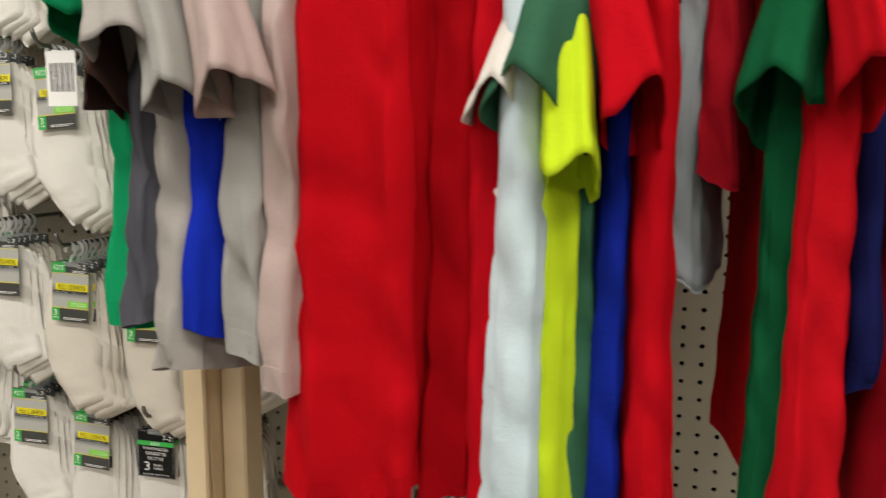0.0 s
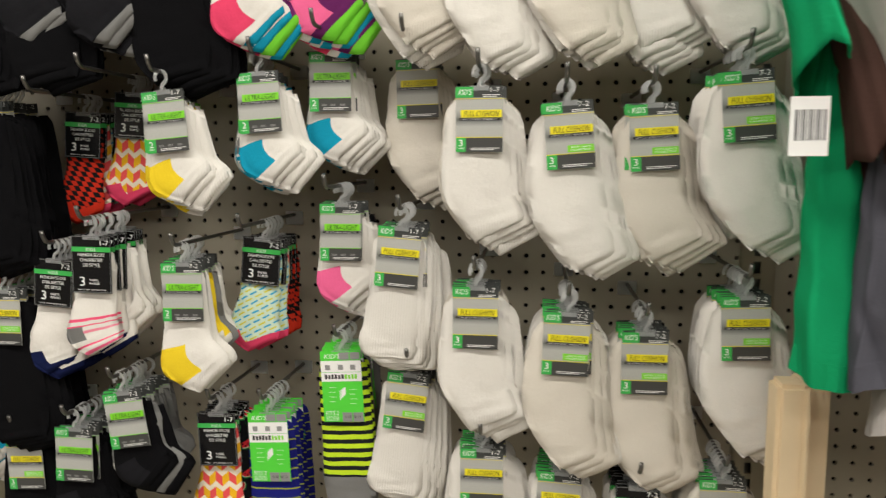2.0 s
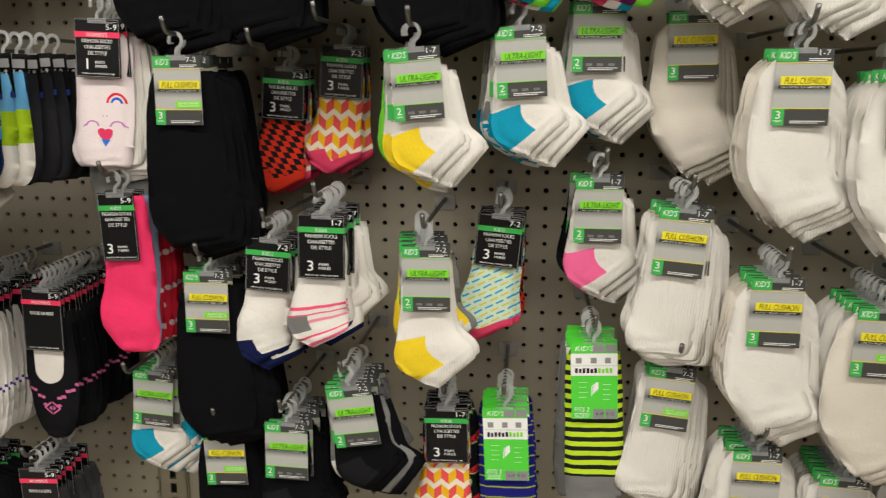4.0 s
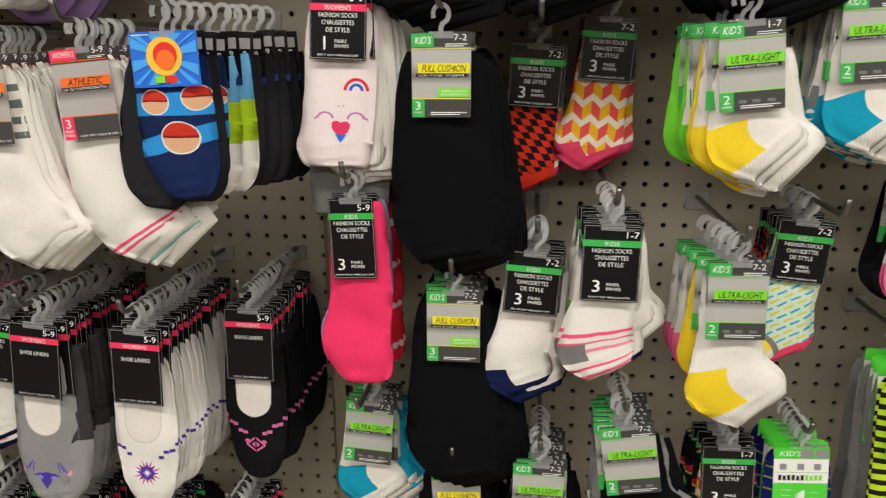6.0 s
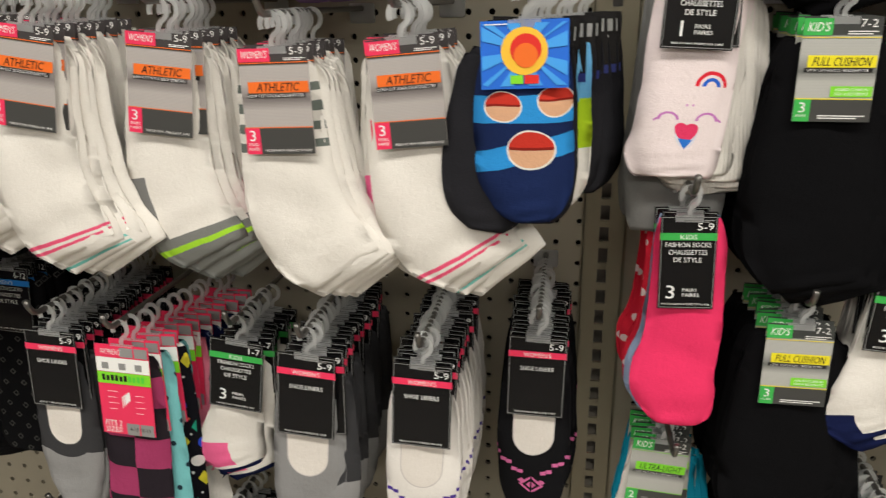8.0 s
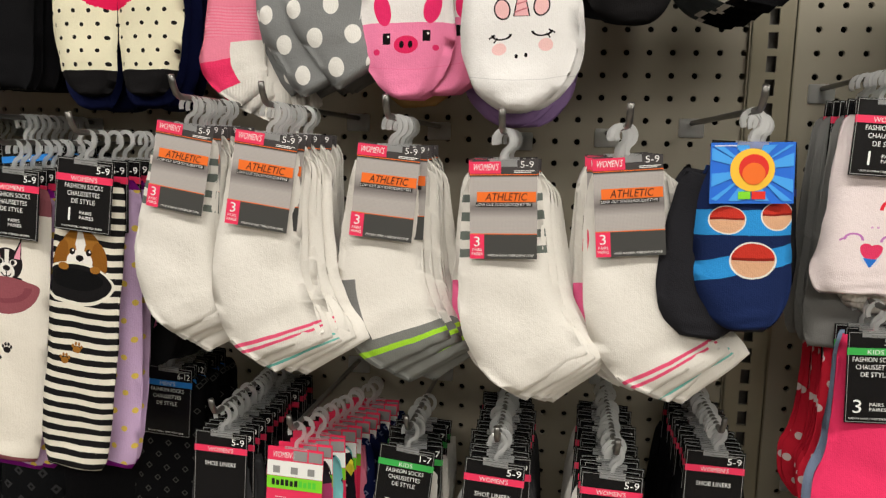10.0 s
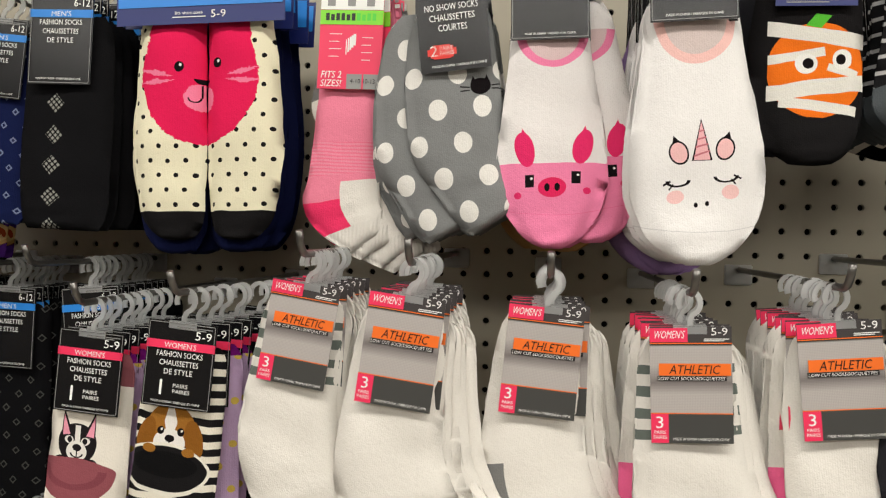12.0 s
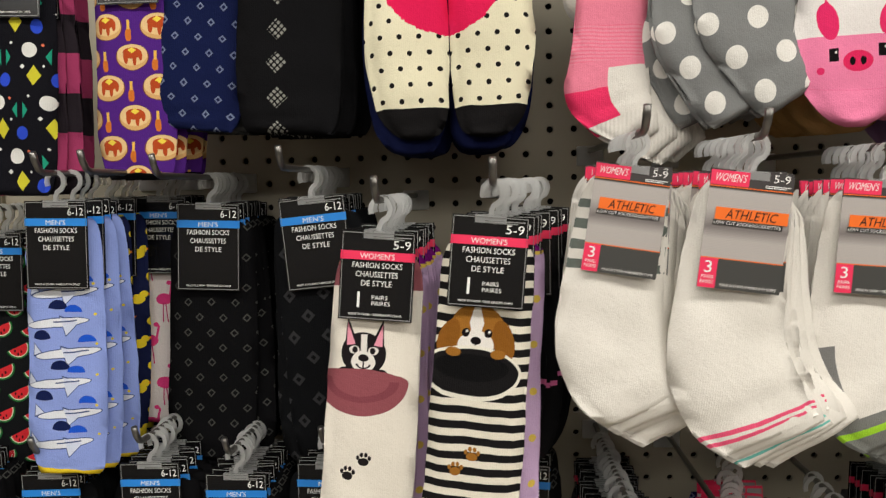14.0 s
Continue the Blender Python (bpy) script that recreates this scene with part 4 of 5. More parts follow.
UNI = p_shapes([("o", -.012, -.179, .0068, .0090, JET, 18), ("t", -.0145, -.170, .004, .004, JET, 18), ("o", -.012, -.179, .0056, .0076, (246, 196, 196), 18), ("o", .0205, -.1765, .0068, .0090, JET, -18), ("t", .023, -.1675, .004, .004, JET, -18), ("o", .0205, -.1765, .0056, .0076, (246, 196, 196), -18),
    ("t", .004, -.1695, .0072, .0155, JET), ("t", .004, -.1705, .0058, .0140, (244, 186, 190))] + [("r", .004, -.180 + k * .0055, .0060 - k * .0013, .0006, (200, 120, 130), 16) for k in range(4)]
    + [("down", -.013, -.199, .0090, .0050, JET), ("down", .021, -.1965, .0090, .0050, JET), ("r", -.021, -.2005, .0030, .0007, JET, 24), ("r", .029, -.1975, .0030, .0007, JET, -24), ("r", -.018, -.2035, .0024, .0006, JET, 48), ("r", .026, -.2010, .0024, .0006, JET, -48),
       ("o", -.015, -.211, .0062, .005, (248, 204, 202)), ("o", .024, -.208, .0062, .005, (248, 204, 202)), ("o", -.0005, -.217, .0014, .0019, JET), ("o", .0075, -.216, .0014, .0019, JET), ("down", .002, -.226, .052, .011, (214, 212, 212)), ("down", .002, -.2255, .052, .011, (244, 242, 240)),
       ("cup", .002, -.078, .030, .036, PEACH), ("cup", .002, -.078, .023, .029, (216, 200, 196))])
sock("unicorn", longer(SHOE, 1.233, 1.18), [knit("knit_unicorn", (244, 242, 240), UNI)], thick=0.008, seed=46)
sock("tan", longer(SHOE, 1.2), [knit("knit_tan", (190, 150, 96))], thick=0.008, seed=47)
WRAP, AMBER = (236, 234, 226), (244, 120, 34)
MUM = p_shapes([("o", .004, -.098, .037, .037, AMBER), ("r", .0, -.070, .05, .0055, WRAP, -8), ("r", -.012, -.087, .022, .0035, WRAP, 10), ("r", .0, -.112, .05, .006, WRAP, 8), ("r", .006, -.126, .03, .004, WRAP, -6), ("r", .024, -.098, .012, .003, WRAP, -14),
    ("o", -.004, -.093, .0085, .0085, (244, 244, 240)), ("o", -.0025, -.093, .0042, .0045, JET), ("o", .023, -.089, .0075, .0080, (244, 244, 240)), ("o", .022, -.089, .0038, .0042, JET)]
    + [("r", sx, -.098, .012, .05, (28, 27, 28)) for sx in (-.0445, .0525)] + [("r", .0, -.150, .06, .0155, (28, 27, 28)), ("d", .004, -.0595, .010, .006, (90, 190, 60), 20)])
sock("mummy", longer(PLUSH, 1.03, 1.15), [knit("knit_mummy", (28, 27, 28), MUM)], thick=0.009, seed=48)
sock("sport_black", longer(LONG, 1.0, 1.1), [BLK, knit("knit_slate", (88, 94, 98)), knit("knit_pale_line", (34, 34, 36), p_stripes((210, 210, 210), 0.013, 0.24)), W], lambda s, v, x, z: 2 if v < 0.42 else (1 if v < 0.74 and s < .05 else (3 if v < .76 and s < .05 else 0)), thick=0.008, seed=49)
sock("neon", STRAIGHT, [knit("knit_neon", (36, 38, 40), p_stripes((206, 240, 52), 0.0125, 0.52)), GRY], lambda s, v, x, z: 1 if v > 0.62 else 0, seed=50)
sock("royal_stripe", STRAIGHT, [knit("knit_royal", (34, 36, 120), p_stripes((160, 168, 60), 0.014, 0.14)), GRY], lambda s, v, x, z: 1 if v > 0.62 else 0, seed=51)
sock("crew_grey", STRAIGHT, [GRY], seed=52)
def paw(x, z, rgb):
    return [("o", x, z - .002, .0042, .0032, rgb)] + [("o", x + dx, z + dz, .0014, .0019, rgb) for dx, dz in ((-.0045, .0012), (-.0016, .0036), (.0018, .0036), (.0047, .0012))]


SNOW, INKY, TAN = (240, 236, 230), (34, 30, 32), (160, 108, 44)
TERRIER = p_shapes([("o", -.008, -.094, .0175, .0165, INKY), ("t", -.019, -.079, .0062, .0125, INKY, 10), ("t", .004, -.079, .0062, .0125, INKY, -10), ("t", -.0195, -.079, .0034, .0085, (240, 160, 180), 10), ("t", .0045, -.079, .0034, .0085, (240, 160, 180), -10),
    ("o", -.008, -.100, .0095, .0085, SNOW), ("r", -.008, -.089, .0024, .010, SNOW), ("o", -.008, -.097, .0042, .0030, INKY), ("r", -.008, -.1015, .0006, .004, INKY), ("down", -.008, -.102, .006, .004, INKY),
    ("o", -.0155, -.091, .0040, .0030, SNOW), ("o", -.0005, -.091, .0040, .0030, SNOW), ("o", -.015, -.091, .0022, .0024, INKY), ("o", -.001, -.091, .0022, .0024, INKY), ("o", -.021, -.108, .006, .003, INKY), ("o", .005, -.108, .006, .003, INKY),
    ("dome", -.009, -.115, .037, .009, (150, 84, 92)), ("cup", -.009, -.115, .037, .0275, (150, 84, 92)), ("down", -.009, -.114, .030, .018, (136, 72, 82))] + paw(-.004, -.176, INKY) + paw(-.016, -.188, INKY))
sock("dog_white", longer(STRAIGHT, 1.27), [knit("knit_dog_white", (240, 234, 222), TERRIER), MAUVE], lambda s, v, x, z: 1 if v < 0.2 or v > .90 else 0, seed=53)
BEAGLE = p_shapes([("o", -.005, -.084, .0205, .0185, TAN), ("o", -.0255, -.092, .0075, .0155, (140, 90, 34), -14), ("o", .0155, -.092, .0075, .0155, (140, 90, 34), 14), ("o", -.005, -.096, .0135, .0105, SNOW), ("d", -.005, -.080, .0055, .020, SNOW),
    ("o", -.013, -.087, .0030, .0032, JET), ("o", .004, -.087, .0030, .0032, JET), ("o", -.0122, -.086, .0010, .0010, SNOW), ("o", .0048, -.086, .0010, .0010, SNOW), ("o", -.005, -.093, .0040, .0028, JET), ("r", -.005, -.097, .0005, .003, JET), ("down", -.005, -.099, .004, .0025, JET),
    ("o", -.007, -.117, .0375, .0205, (240, 236, 222)), ("o", -.007, -.1165, .0355, .0175, (28, 27, 28)), ("o", -.007, -.113, .028, .0100, (18, 18, 19)), ("o", -.021, -.102, .0055, .0035, TAN), ("o", .012, -.102, .0055, .0035, TAN)] + paw(-.002, -.178, TAN) + paw(-.014, -.190, TAN), p_stripes((28, 27, 28), 0.0114, 0.52))
sock("dog_stripe", longer(STRAIGHT, 1.3), [knit("knit_dog_stripe", (238, 232, 216), BEAGLE), BLK], lambda s, v, x, z: 1 if v > .95 else 0, seed=54)
sock("lilac", longer(STRAIGHT, 1.32), [knit("knit_lilac", (206, 176, 214), p_dots((226, 196, 90), 0.02, 0.018, 0.003)), knit("knit_purple", (120, 24, 120))], lambda s, v, x, z: 1 if v > .9 or v < .12 else 0, seed=55)
sock("aqua", STRAIGHT, [knit("knit_aqua", (128, 204, 206), p_dots((40, 60, 70), 0.024, 0.026, 0.003))], seed=56)
sock("plum_check", STRAIGHT, [knit("knit_plum", (168, 64, 106), p_check((44, 38, 44), 0.036, 0.035, 0.0))], seed=57)
sock("kids_pinkheel", KIDS, [W, PINK, NAVY], lambda s, v, x, z: 1 if (0.55 < v < .85 and s < -.1) else (2 if v > .88 else 0), seed=58)
sock("grey_ultra_side", STRAIGHT, [GRY, W], lambda s, v, x, z: 1 if v > .7 else 0, seed=59)
sock("ultra_multi", LONG, [W, SALMON, TEAL], lambda s, v, x, z: 1 if .40 < v < .76 and s < .1 else (2 if v > .88 else 0), seed=60)
sock("ultra_plum", LONG, [PURPLE, PINK, GREEN], lambda s, v, x, z: 1 if .40 < v < .72 and s < 0 else (2 if v > .85 else 0), seed=62)
sock("ultra_charcoal", LONG, [knit("knit_dark", (30, 30, 33)), GRY], heel(0.86, 2, 2), seed=63)
sock("lavender", longer(SHOE, 1.29, 1.18), [knit("knit_lavender", (158, 128, 178))], seed=61)


# ---- packs on their hooks ----
COUNTER = random.Random(7)


def pack_name(card):
    for key, name in (("athletic", "sport_sock_pack"), ("liner", "shoe_liner_pack"), ("mens", "dress_sock_pack"), ("kids", "kids_sock_pack"), ("duo", "striped_sock_pack"), ("wide", "slipper_sock_pack"), ("ultra", "low_cut_sock_pack"), ("womens", "fashion_sock_pack"), ("sunburst", "plush_sock_pack"), ("no_show", "no_show_sock_pack")):
        if card.startswith(key):
            return name
    return "sock_pack"


def layered(kind):
    return kind.startswith(("white", "ultra", "ath", "fold", "solid", "patch_pink", "navy_heel", "kids"))


# the other sock of a pair, hung beside the front one: which, offset and turn
BESIDE = {"slipper": ("slipper_other", 0, 0, 0, 0), "slipper_navy": ("slipper_navy_other", 0, 0, 0, 0), "big_dots": ("big_dots", -0.020, 0.009, -0.004, 5),
          "pig": ("pig", 0.016, 0.010, 0.004, -4), "patchy": ("plush_dark", -0.012, 0.010, -0.006, 9), "face": ("face", 0.010, 0.012, 0.0, 0)}


def hang(card, kinds, label, x, z, y, n=6, roll=0.0, gap=0.0105, scale=1.0, group="sock packs", tilt=0.0, drift=0.0, after=""):
    """A peg hook with n packs, the front card's upper edge centred at (x, y, z). kinds: the socks of the packs in turn, the last one repeated."""
    cm, pieces, behind, w, h = CARDS[card]
    peg_hook(x, z + 0.0215 * scale, 0.215 if y > -0.16 else 0.012 - y)
    for j in range(n):
        yy = y + PROUD[kinds[0]] + j * gap
        if yy > -0.014:
            break
        r = COUNTER
        if j and after:
            cm, pieces, behind, w, h = CARDS[after]
        kind = kinds[min(j, len(kinds) - 1)]
        jit = 0 if j == 0 else 1
        m = Matrix.Translation((x + drift * j + jit * r.uniform(-0.0035, 0.0035), yy, z + 0.0215 * scale)) @ Euler((radians(-2 + jit * r.uniform(-2, 2)), radians(roll * (1 if j == 0 else 0.5) + jit * r.uniform(-3, 3)), radians(tilt + jit * r.uniform(-5, 5)))).to_matrix().to_4x4() @ Matrix.Diagonal((scale, scale, scale, 1)) @ Matrix.Translation((0, 0, -0.0215))
        pack = new(pack_name(card), SOCKS[kind])
        pack.matrix_basis = m
        tagged(pack, label, "socks", group)
        c = thing("card", cm, Matrix.Translation((0, -PROUD[kind], 0)), pack, "printed header card")
        thing("hanger", HANGER, Matrix.Translation((0, 0.0004 - PROUD[kind], 0)), pack, "clear plastic hanger")
        for nm, me in (pieces if j == 0 else behind):
            thing(nm, me, None, c, kind="stuff" if nm == "fine_print" else "")
        small = kind.startswith(("navy_heel", "kids"))
        for q in range((1 if small else 3 if j < 2 else 1 if j < 6 else 0) if layered(kind) else 0):
            below = kind if kind.startswith(("white", "fold")) or q % 2 == 0 else kinds[min(j + q, len(kinds) - 1)]
            if kind == "ath_stripe":
                below = "ath_plain"
            if kind == "ath_pink":
                below = ("ath_plain", "ath_aqua", "ath_plain")[q]
            step = (0.0030 if kind.startswith("ath") else 0.0042) + 0.0022 * r.random()
            thing("sock", SOCKS[below], Matrix.Translation((0.001 + step * (q + 1) * 0.9, 0.0042 * (q + 1), -0.001 - step * (q + 1))) @ pose(0, 0, 0, 0, -1.6 * (q + 1) + r.uniform(-1.2, 1.2), 0), pack)
        if kind in BESIDE and j < 4:
            mate, dx, dy, dz, turn = BESIDE[kind]
            thing("sock", SOCKS[mate], pose(dx, dy, dz, 0, turn, 0), pack)


WHITE_L = "pack of white cotton socks under a grey and green card"
# middle bay, upper row
hang("cushion_72", ["fold_black"], "black folded socks under a grey and yellow card", 0.183, 1.555, -.205, 9, 0, 0.012)
hang("kids_72", ["red_check", "cubes", "dashes"], "pack of red and black checked socks under a black card", 0.275, 1.543, -.095, 4, 4)
hang("kids_72", ["cubes", "cubes", "red_check"], "pack of orange and yellow cube-patterned socks under a black card", 0.350, 1.570, -.088, 5, 4)
hang("ultra_17", ["ultra_yellow", "ultra_yellow", "solid_yellow", "ultra_green", "ultra_green", "solid_green"], "pack of white low-cut socks with yellow heels", 0.456, 1.563, -.213, 9, -5, drift=-0.0025)
hang("ultra_72", ["ultra_teal", "ultra_teal", "ultra_grey", "solid_teal", "ultra_teal"], "pack of white low-cut socks with teal heels", 0.570, 1.587, -.18, 8, -3.5, drift=-0.002)
hang("ultra_17", ["ultra_teal", "ultra_teal", "ultra_yellow"], "pack of white low-cut socks with blue heels", 0.659, 1.615, -.145, 6, 0)
hang("cushion_17", ["white_p2"], WHITE_L, 0.769, 1.606, -.118, 4, -1.5)
hang("cushion_17", ["white_p", "white_p2"], WHITE_L, 0.862, 1.561, -.22, 5, 0)
hang("cushion_72", ["white_q", "white_q2", "white_q"], WHITE_L, 0.964, 1.541, -.235, 8, -4)
hang("cushion_72", ["white_p2"], WHITE_L, 1.063, 1.538, -.22, 4, -3)
hang("cushion_72", ["white_q", "white_p"], WHITE_L, 1.158, 1.571, -.25, 7, -4)
# middle bay, second row
hang("kids_59", ["pink_long", "blue_long", "red_star", "red_star"], "pack of hot pink long socks under a black card", 0.087, 1.394, -.196, 8, -2, 0.013)
hang("womens_fashion", ["face", "white_crew", "crew_grey"], "pack of fuzzy white socks with a rainbow and smile", 0.084, 1.597, -.19, 9, 2.5)
hang("cushion_72", ["fold_black"], "black folded socks under a grey and yellow card", 0.192, 1.297, -.19, 9, 0, 0.012)
hang("kids_72", ["navy_heel"], "pack of white socks with navy heels under a black card", 0.277, 1.341, -.19, 6, 4)
hang("kids_17", ["pink_lines", "pink_lines", "kids_pinkheel", "ultra_pink", "ultra_green"], "pack of white socks with pink lines under a black card", 0.349, 1.377, -.215, 9, 1)
hang("ultra_72", ["long_yellow", "long_yellow", "solid_yellow", "ultra_grey", "ultra_pink"], "pack of white low-cut socks with yellow heels", 0.469, 1.342, -.21, 9, -1, drift=-0.002)
hang("kids_72", ["dashes", "dashes", "cubes", "red_check"], "pack of pale green socks with blue dashes under a black card", 0.555, 1.366, -.135, 7, 5)
hang("ultra_17", ["ultra_pink", "ultra_pink", "ultra_black"], "pack of white low-cut socks with pink heels", 0.669, 1.416, -.15, 5, 0)
hang("cushion_17", ["white_crew"], WHITE_L, 0.762, 1.390, -.2, 7, 5)
hang("cushion_17", ["white_p", "white_p2"], WHITE_L, 0.858, 1.320, -.225, 6, 0.5)
hang("cushion_72", ["white_q2", "white_q"], WHITE_L, 0.970, 1.291, -.23, 8, 2)
hang("cushion_72", ["white_q2"], WHITE_L, 1.064, 1.264, -.21, 7, 0)
hang("cushion_72", ["white_q", "white_p"], WHITE_L, 1.176, 1.313, -.22, 8, -2)
# middle bay, third row
hang("ultra_72", ["ultra_black"], "pack of dark low-cut socks under a grey and green card", 0.286, 1.101, -.19, 9, 1)
hang("ultra_72", ["ultra_black", "ultra_grey"], "pack of black low-cut socks under a grey and green card", 0.370, 1.163, -.21, 8, -9)
hang("kids_17", ["cubes", "melon"], "pack of orange cube-patterned socks under a black card", 0.488, 1.124, -.17, 6, -2)
hang("duo_green", ["royal_stripe"], "pack of navy striped socks under a bright green card", 0.562, 1.127, -.17, 7, -3)
hang("duo_green", ["neon", "neon", "crew_grey"], "pack of neon and black striped socks under a bright green card", 0.668, 1.218, -.17, 7, -3)
hang("cushion_72", ["white_crew"], WHITE_L, 0.766, 1.191, -.175, 7, 6)
hang("cushion_17", ["white_p"], WHITE_L, 0.863, 1.102, -.2, 7, 0)
hang("cushion_72", ["white_crew"], WHITE_L, 0.965, 1.075, -.2, 8, 3)
hang("kids_72", ["white_crew"], "pack of white socks under a black and green card", 1.062, 1.06, -.2, 8, 0)
hang("cushion_72", ["white_q2"], WHITE_L, 1.165, 1.075, -.2, 7, 0)
hang("ultra_72", ["ultra_teal", "solid_teal"], "white and blue low-cut socks under a grey and green card", 0.092, 1.145, -.15, 6, 4)
hang("cushion_72", ["fold_black"], "pack of black socks under a grey and green card", 0.190, 1.075, -.17, 8, -3)
# middle bay, top row above the eye line
for tx, tz, ty, kinds, lab, roll in (
        (0.165, 1.800, -.20, ["fold_black"], "pack of black socks hung above the card rows", 2),
        (0.262, 1.806, -.19, ["ultra_charcoal", "fold_black"], "pack of dark grey and black socks hung above the card rows", 3),
        (0.352, 1.800, -.20, ["ultra_charcoal", "ultra_black", "ultra_charcoal"], "pack of black and white socks hung above the card rows", -4),
        (0.452, 1.798, -.20, ["fold_black"], "pack of black socks hung above the card rows", -3),
        (0.552, 1.792, -.20, ["ultra_multi", "ultra_plum", "ultra_teal", "ultra_pink", "ultra_multi"], "pack of white, pink and green socks hung above the card rows", -3),
        (0.642, 1.796, -.19, ["ultra_plum", "ultra_multi", "solid_pink", "ultra_plum", "solid_green"], "pack of plum, pink and green socks hung above the card rows", -7)):
    hang("cushion_72", kinds, lab, tx, tz, ty, 10, roll)
for k, tx in enumerate((0.775, 0.868, 0.968, 1.06, 1.15)):
    hang("cushion_72", [("white_p2", "white_q", "white_q2", "white_p", "white_q")[k], "white_q"], WHITE_L, tx, 1.80 - 0.012 * (k % 2), -.21 - 0.012 * (k % 3), 7, -1 + k * 0.7)
# women's bay, athletic row
ATH_L = "pack of white low-cut sport socks under a silver and orange card"
hang("athletic", ["ath_stripe", "ath_plain"], ATH_L, -0.517, 1.562, -.275, 9, 9, 0.0105, 0.94)
hang("athletic", ["ath_pink", "ath_pink", "ath_plain", "ath_lime"], ATH_L, -0.439, 1.556, -.283, 12, 7.5, 0.0105, 1.0)
hang("athletic", ["ath_lime", "ath_lime", "ath_plain"], ATH_L, -0.340, 1.548, -.256, 9, 5, 0.0105, 1.0)
hang("athletic", ["ath_stripe", "ath_plain", "ath_pinkheel"], ATH_L, -0.243, 1.538, -.271, 10, -2, 0.0105, 1.0)
hang("athletic", ["ath_pink", "ath_pinkheel", "ath_plain"], ATH_L, -0.144, 1.544, -.266, 10, -5, 0.0105, 1.0)
hang("sunburst", ["patchy", "plush_dark", "patchy", "plush_white", "plush_white", "plush_dark"], "pack of navy and blue plush socks under a blue card", -0.051, 1.557, -.285, 10, -2, 0.016, drift=0.0045, after="short_card")
# women's bay, liner row
hang("liner", ["liner_charcoal"], "pack of charcoal shoe liners under a black card", -0.513, 1.264, -.23, 20, 2, 0.0098)
hang("duo_pink", ["plum_check", "aqua", "space", "aqua", "patch_pink", "men_navy"], "pack of plum checked socks under a pink card", -0.436, 1.254, -.232, 12, 2, 0.014, drift=0.004)
hang("kids_17", ["kids_pinkheel"], "pack of white socks with pink heels under a black card", -0.330, 1.251, -.2, 8, 6, 0.012)
hang("liner", ["liner_grey", "liner_charcoal"], "grey shoe liners with violet motif under a black card", -0.240, 1.267, -.25, 20, 4, 0.0098)
hang("liner", ["liner_white"], "white shoe liners with violet motif under a black card", -0.136, 1.260, -.24, 20, 2, 0.0098)
hang("liner", ["liner_black"], "black shoe liners with pink motif under a black card", -0.036, 1.265, -.18, 20, 1, 0.0098)
# women's bay, low row of dark cards
for k, tx in enumerate((-0.56, -0.46, -0.36, -0.26, -0.16, -0.06)):
    hang("liner" if k % 2 else "kids_72", [("liner_black", "fold_black", "liner_charcoal")[k % 3]], "pack of dark socks under a black card", tx, 1.02, -.2, 7, 2 - k, 0.012)
# women's and men's bay, to the far end
hang("womens_fashion", ["dog_white", "lilac"], "pack of cream socks with a black terrier face and mauve heel", -0.703, 1.518, -.255, 9, 4.5, 0.013)
hang("womens_fashion", ["dog_stripe", "lilac", "lilac", "liner_black"], "pack of black and white striped socks with a brown beagle face", -0.619, 1.529, -.268, 12, 5, 0.014, drift=0.004)
hang("mens", ["men_cross"], "pack of black patterned men's socks under a black and blue card", -0.788, 1.542, -.13, 14, -5, 0.0078, 1.1)
hang("mens", ["men_diamond"], "pack of black diamond-patterned men's socks under a black and blue card", -0.891, 1.538, -.105, 11, 2, 0.0078, 1.1)
hang("mens", ["planes", "planes", "planes", "duckling"], "light blue patterned men's socks under a black and blue card", -0.996, 1.545, -.185, 8, 1, 0.02)
hang("mens", ["flamingo", "flamingo", "men_grey"], "white men's socks with pink wading birds under a black card", -0.950, 1.545, -.085, 6, 1, 0.012)
hang("mens", ["melon"], "black socks with red figures under a black and blue card", -1.099, 1.515, -.12, 6, 1)
for k, tx in enumerate((-0.60, -0.685, -0.77, -0.855, -0.935, -1.03, -1.12)):
    hang("mens", [("men_diamond", "fold_black", "men_cross")[k % 3]], "pack of dark men's socks under a black and blue card", tx, 1.306 - 0.010 * (k % 2), -.17, 10, 3 - k, 0.0095)
# upper row
hang("wide_header", ["slipper", "slipper_navy"], "pack of cream dotted slipper socks with a pink plush patch", -0.658, 1.832, -.165, 5, -1, 0.024)
hang("mens", ["men_cluster"], "pack of black men's dress socks under a black and blue card", -0.789, 1.818, -.165, 7, 2, 0.014, 1.12)
hang("mens", ["men_navy", "men_grey"], "pack of navy patterned men's socks under a black and blue card", -0.862, 1.800, -.15, 6, 6, 0.014)
hang("mens", ["food"], "purple men's socks with tan figures under a black and blue card", -0.937, 1.792, -.15, 6, 0)
hang("mens", ["space", "plum_check"], "black men's socks with coloured figures under a black and blue card", -1.03, 1.78, -.17, 6, 2)
hang("duo_pink", ["patch_pink", "patch_pink", "ultra_grey"], "pack of pink and white low-cut socks under a pink card", -0.512, 1.822, -.172, 8, 2)
hang("no_show", ["big_dots"], "pack of grey no-show socks with white dots under a black card", -0.428, 1.803, -.2, 8, -6, 0.012)
hang("liner_plain", ["pig", "pig", "tan"], "pack of white and pink shoe liners with ears", -0.345, 1.840, -.205, 9, -1, 0.013)
hang("liner_plain", ["unicorn"] * 6 + ["lavender"], "pack of white shoe liners with a pink horn", -0.244, 1.841, -.248, 12, -2, 0.013)
